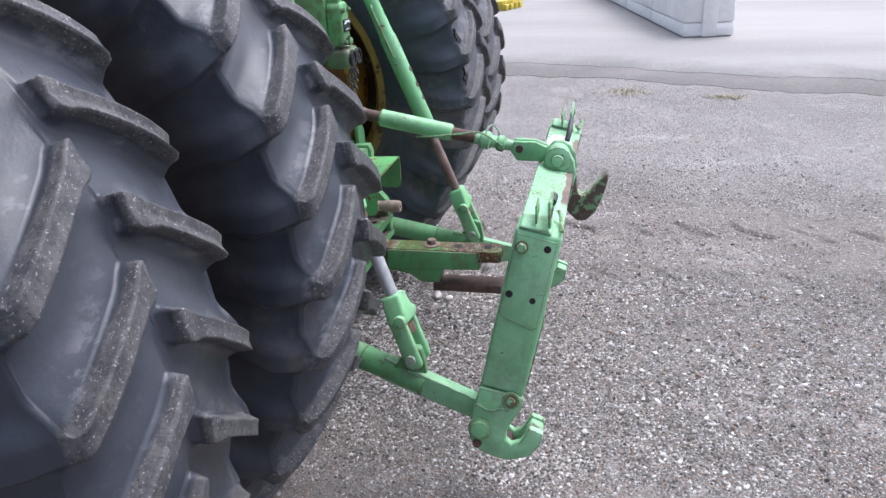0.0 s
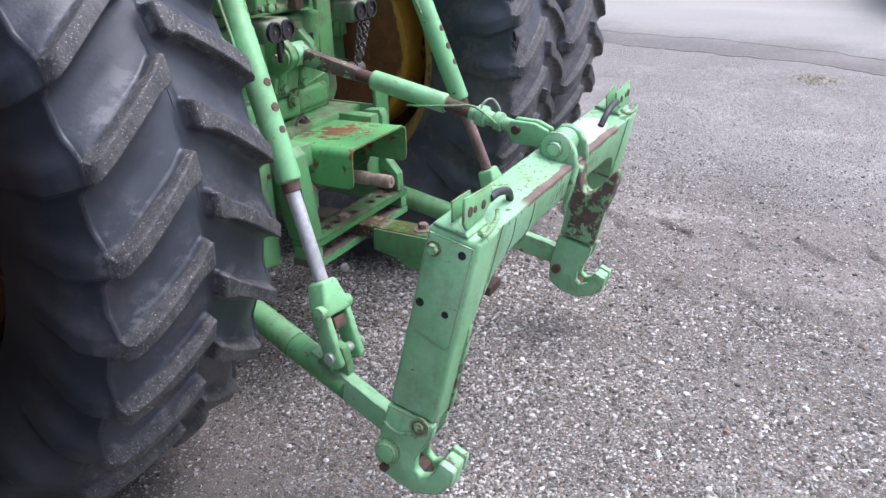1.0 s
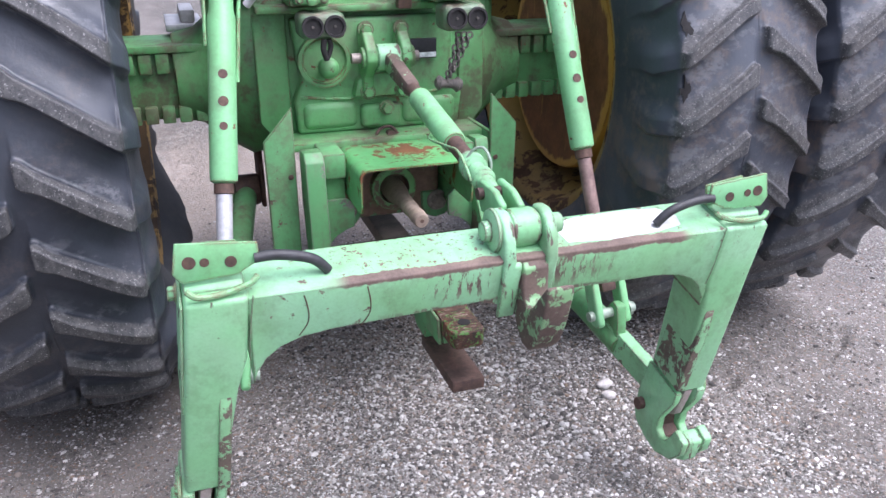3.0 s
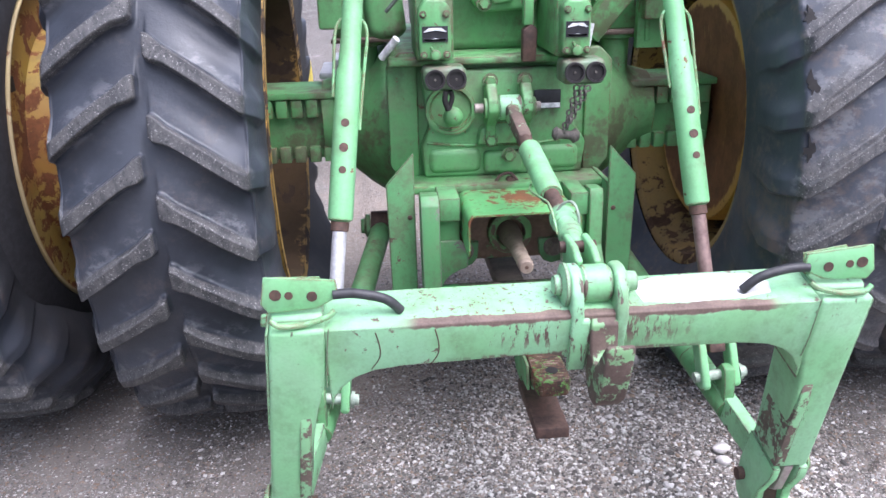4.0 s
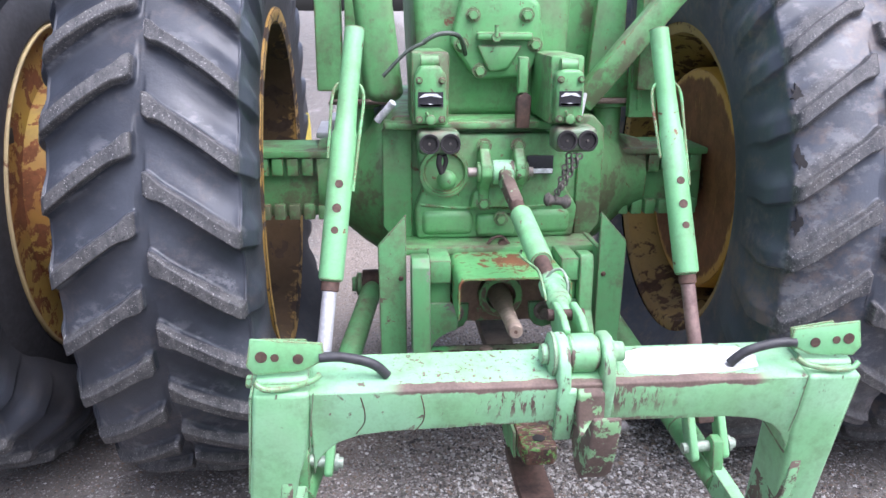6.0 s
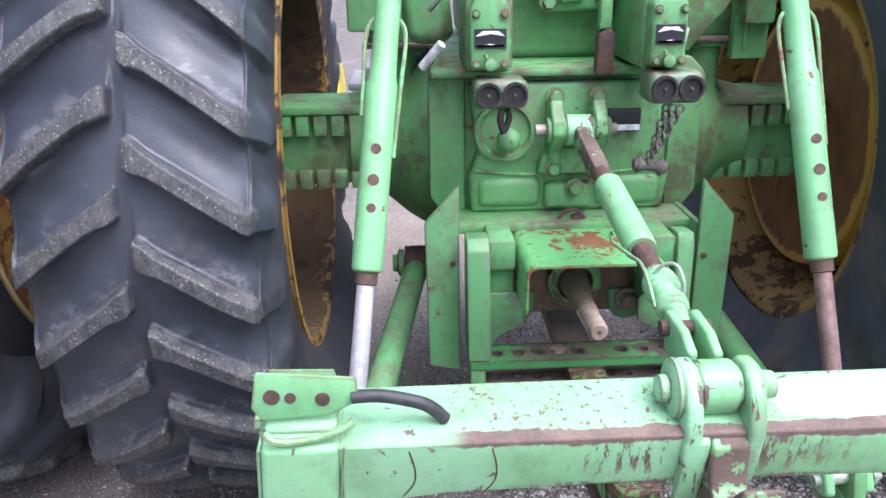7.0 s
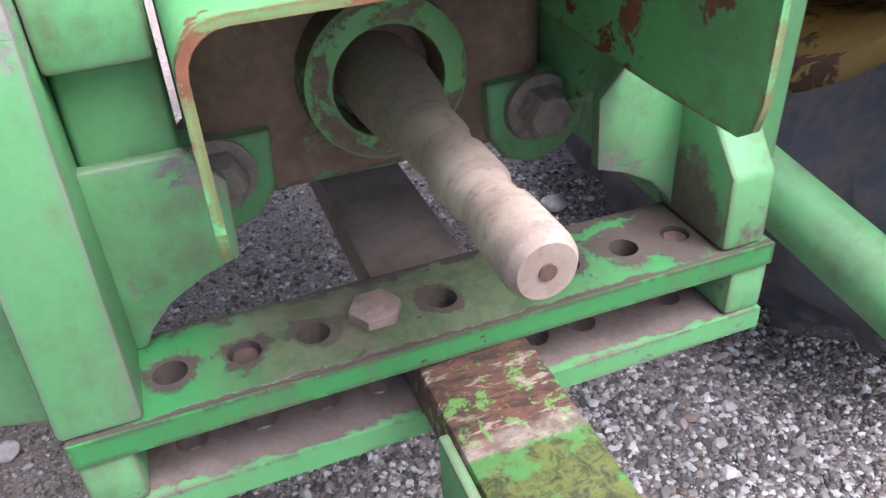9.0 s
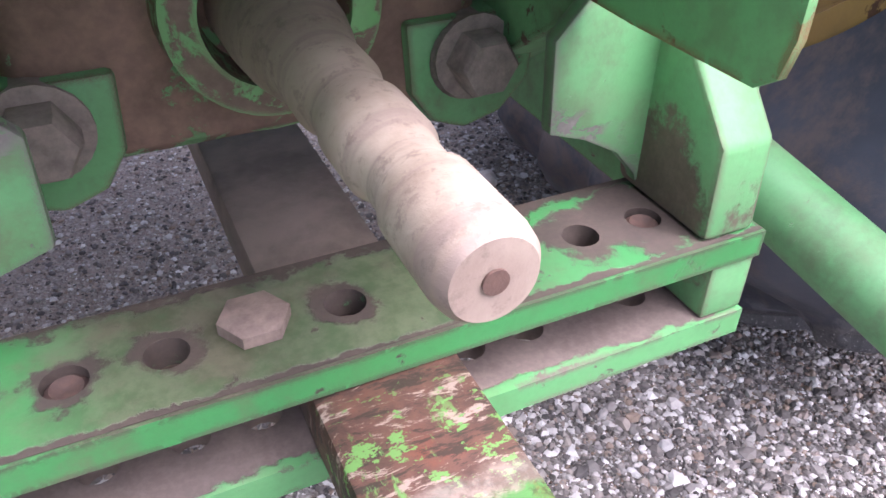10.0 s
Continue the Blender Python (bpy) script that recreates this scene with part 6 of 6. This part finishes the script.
def leg(sx):
    # the legs splay a little to one side as the frame hangs askew
    LM = Matrix.Identity(4)
    LM[0][2] = 0.095 if sx < 0 else 0.045
    LM = CM @ LM
    bm = B()

    def ring(z, xo, xi, y0, y1):
        return [bm.verts.new((sx * x, y, z)) for x, y in ((xo, y0), (xi, y0), (xi, y1), (xo, y1))]

    rings = [ring(0.024, HW, 0.428, -0.054, 0.056), ring(-0.10, HW + 0.001, 0.428, -0.056, 0.054), ring(-0.16, HW + 0.002, 0.440, -0.058, 0.052), ring(-0.388 if sx < 0 else -0.400, HW + 0.004, 0.462, -0.062, 0.048)]
    for p, q in zip(rings, rings[1:]):
        for i in range(4):
            j = (i + 1) % 4
            bm.faces.new((p[i], p[j], q[j], q[i]))
    bm.faces.new(rings[0][::-1])
    bm.faces.new(rings[-1])
    body = part("leg", bm, coupler_green, coupler, "upright green box leg of the frame", bevel=0.009, m=LM, segments=3)
    # cover plate on the outer side with bolt and holes
    bm = B()
    slab(bm, [(-0.046, 0.014), (0.050, 0.014), (0.046, -0.19), (0.030, -0.198), (-0.040, -0.212), (-0.050, -0.20)], "x", min(sx * (HW + 0.001), sx * (HW + 0.006)), max(sx * (HW + 0.001), sx * (HW + 0.006)))
    plate = part("side_cover", bm, coupler_green, body, bevel=0.002, m=LM)
    bm = B()
    hexbolt(bm, (sx * (HW + 0.006), 0.0315, -0.0145), (sx, 0, 0), 0.012, 0.012)
    part("bolt", bm, frame_light, plate, m=LM)
    for y, z, r in ((-0.027, -0.006, 0.0085), (0.0337, -0.134, 0.009), (-0.0235, -0.137, 0.0075)):
        bm = B()
        turned(bm, (sx * (HW + 0.005), y, z), (sx, 0, 0), ((0, r), (0.0018, r)), n=18)
        part("hole", bm, dark_hole, plate, m=LM)
    # seams beside the beam
    bm = B()
    tube(bm, [(sx * 0.424, -0.0545, 0.028), (sx * 0.426, -0.0560, -0.05), (sx * 0.424, -0.0560, -0.100)], 0.0012, n=6)
    part("weld_seam", bm, coupler_green, body, m=LM)
    # scraped inner edge of the leg
    bm = B()
    slab(bm, [(0.030, -0.17), (-0.058, -0.17), (-0.0645, -0.215), (-0.0668, -0.388), (0.030, -0.388)], "x", min(sx * 0.4505, sx * 0.472), max(sx * 0.4505, sx * 0.472))
    part("worn_edge", bm, rust_edge, body, bevel=0.003, m=LM)
    HM = LM @ Matrix.Translation((0, 0, -0.028 if sx < 0 else -0.040))
    # hook: two cheeks, a tongue between them and a landing pad at the tip
    profile = [(0.048, -0.362), (0.050, -0.455), (0.042, -0.506), (0.026, -0.529), (-0.016, -0.540), (-0.063, -0.541), (-0.112, -0.514), (-0.133, -0.476), (-0.132, -0.442), (-0.095, -0.436), (-0.089, -0.461), (-0.080, -0.482), (-0.063, -0.493), (-0.047, -0.484), (-0.043, -0.455), (-0.064, -0.392), (-0.064, -0.362)]
    hook = None
    for xo, xi in ((HW + 0.010, HW - 0.012), (0.474, 0.456)):
        bm = B()
        slab(bm, profile, "x", min(sx * xo, sx * xi), max(sx * xo, sx * xi))
        ob = part("hook", bm, coupler_green, coupler, "thick green lower hook cheek", bevel=0.005, m=HM)
        hook = hook or ob
    a, b = sorted((sx * 0.4745, sx * (HW - 0.0125)))
    bm = B()
    slab(bm, [(-0.090, -0.538), (-0.131, -0.500), (-0.131, -0.445), (-0.097, -0.440), (-0.090, -0.462)], "x", a, b)
    part("landing_pad", bm, beam_green, hook, "scraped tip of the hook", bevel=0.006, m=HM)
    bm = B()
    slab(bm, [(-0.02, -0.362), (0.03, -0.362), (0.03, -0.53), (-0.085, -0.535), (-0.060, -0.497), (-0.035, -0.49), (-0.02, -0.44)], "x", a, b)
    part("hook_web", bm, brown_iron, hook, "rusty inside of the hook", m=HM)
    bm = B()
    mid = 0.5 * (a + b)
    slab(bm, [(-0.058, -0.362), (-0.030, -0.362), (-0.022, -0.43), (-0.036, -0.455), (-0.052, -0.44)], "x", mid - 0.010, mid + 0.010)
    part("latch_tongue", bm, scraped_steel, hook, "worn steel latch tongue", bevel=0.003, m=HM)
    bm = B()
    hexbolt(bm, (sx * (HW + 0.010), -0.034, -0.372), (sx, 0, 0), 0.012, 0.009)
    turned(bm, (sx * (HW + 0.010), -0.034, -0.372), (sx, 0, 0), ((0.0, 0.022), (0.006, 0.022), (0.006, 0.017), (0.0, 0.016)), n=24)
    part("bolt", bm, frame_light, hook, m=HM)
    bm = B()
    turned(bm, (sx * (HW + 0.010), 0.022, -0.470), (sx, 0, 0), ((0, 0.030), (0.006, 0.030), (0.008, 0.024), (0.014, 0.022), (0.016, 0.012)), n=28)
    part("pin_end", bm, frame_light, hook, "round end of the hitch pin", m=HM)
    bm = B()
    turned(bm, (sx * (HW + 0.010), 0.020, -0.512), (sx, 0, 0), ((0, 0.012), (0.008, 0.011)), n=6)
    part("bolt", bm, brown_iron, hook, m=HM)
    bm = B()
    rod(bm, (sx * 0.455, 0.022, -0.470), (sx * 0.442, 0.022, -0.470), 0.014)
    part("hitch_pin", bm, brown_iron, hook, m=HM)
    bm = B()
    tube(bm, [(sx * (HW + 0.012), 0.045, -0.405), (sx * (HW + 0.014), 0.01, -0.413), (sx * (HW + 0.014), -0.02, -0.398), (sx * (HW + 0.013), -0.035, -0.40)], 0.004, n=8)
    part("weld_seam", bm, coupler_green, hook, m=HM)
    # release plate on top with its spring clip and hose
    tilt = Matrix.Translation((sx * 0.468, 0.004, 0.052)) @ Matrix.Rotation(radians(-6 * sx), 4, "Y") @ Matrix.Rotation(radians(-14), 4, "X")
    bm = B()
    slab(bm, [(-0.064, -0.006), (-0.060, 0.042), (0.058, 0.042), (0.064, 0.012), (0.03, -0.010), (-0.05, -0.022)] if sx < 0 else [(0.064, -0.006), (0.060, 0.042), (-0.058, 0.042), (-0.064, 0.012), (-0.03, -0.010), (0.05, -0.022)], "y", -0.022, -0.016, tilt)
    rel = part("release_plate", bm, frame_light, coupler, "small green release plate with holes", bevel=0.002, m=CM)
    bm = B()
    slab(bm, [(-0.046, -0.012), (-0.048, 0.030), (0.030, 0.034), (0.046, 0.0)], "y", 0.010, 0.014, tilt)
    part("back_plate", bm, frame_light, rel, bevel=0.001, m=CM)
    for hx, r in ((-0.040, 0.010), (-0.018, 0.007), (0.020, 0.009)):
        bm = B()
        turned(bm, tilt @ Vector((-sx * hx, -0.0215, 0.012)), tilt.to_3x3() @ Vector((0, -1, 0)), ((0, r), (0.002, r)), n=14)
        part("hole", bm, brown_iron, rel, m=CM)
    bm = B()
    tube(bm, [(sx * 0.515, -0.045, 0.045), (sx * 0.50, -0.050, 0.035), (sx * 0.465, -0.046, 0.032), (sx * 0.425, -0.040, 0.040), (sx * 0.410, -0.032, 0.048)], 0.005, n=8)
    part("spring_clip", bm, frame_light, rel, "bent spring clip", m=CM)
    bm = B()
    tube(bm, [(sx * 0.412, -0.012, 0.066), (sx * 0.375, -0.012, 0.066), (sx * 0.325, -0.014, 0.052), (sx * 0.300, -0.014, 0.026)], 0.0085, n=12)
    part("hose", bm, black_rubber, rel, "short black rubber hose", m=CM)
    bm = B()
    slab(bm, [(-0.030, 0.024), (0.052, 0.024), (0.045, 0.034), (-0.02, 0.034)], "x", min(sx * 0.43, sx * 0.52), max(sx * 0.43, sx * 0.52))
    part("top_cap", bm, coupler_green, body, bevel=0.005, m=CM)


leg(-1)
leg(1)

# top mast: two ears, tube and pin, and the big upper hook
MAST = 0.036
for x in (MAST - 0.0385, MAST + 0.0385):
    bm = B()
    slab(bm, [(-0.058, -0.064), (-0.060, 0.02), (-0.046, 0.055), (-0.026, 0.078), (0.0, 0.085), (0.026, 0.078), (0.038, 0.055), (0.040, 0.020), (0.050, 0.0), (0.052, -0.03), (0.030, -0.04)], "x", x - 0.011, x + 0.011)
    ear = part("mast_ear", bm, beam_green, coupler, "rounded scraped ear for the top pin", bevel=0.006, m=CM, segments=3)
    bm = B()
    s = -1 if x < MAST else 1
    turned(bm, (x + s * 0.0115, 0.0, 0.050), (s, 0, 0), ((0, 0.038 if s < 0 else 0.02), (0.006, 0.038 if s < 0 else 0.02), (0.009, 0.032 if s < 0 else 0.018), (0.011, 0.018), (0.022, 0.017), (0.024, 0.010)), n=28)
    part("pin_end", bm, coupler_green, ear, "round pin end", m=CM)
bm = B()
turned(bm, (MAST - 0.0272, 0.0, 0.050), (1, 0, 0), ((0.0, 0.026), (0.004, 0.030), (0.0504, 0.030), (0.0544, 0.026)), n=28)
part("top_pin_tube", bm, beam_green, coupler, "scraped pin tube", m=CM)
J = [(-0.050, 0.016), (-0.064, 0.008), (-0.070, -0.020), (-0.079, -0.044), (-0.095, -0.052), (-0.111, -0.036), (-0.128, 0.002), (-0.143, 0.030), (-0.150, 0.034), (-0.154, 0.018), (-0.152, -0.045), (-0.143, -0.092), (-0.124, -0.122), (-0.098, -0.128), (-0.070, -0.112), (-0.050, -0.090)]
bm = B()
slab(bm, J, "x", MAST - 0.016, MAST + 0.032)
upper_hook = part("upper_hook", bm, hook_iron, coupler, "thick upper hook, rust-brown with green paint remains", bevel=0.007, m=CM, segments=3)
bm = B()
slab(bm, [(-0.050, 0.018), (-0.060, 0.012), (-0.062, -0.050), (-0.058, -0.098), (-0.050, -0.098)], "x", MAST - 0.050, MAST - 0.0165)
part("hook_plate", bm, beam_green, upper_hook, "green plate welded beside the hook", bevel=0.004, m=CM)
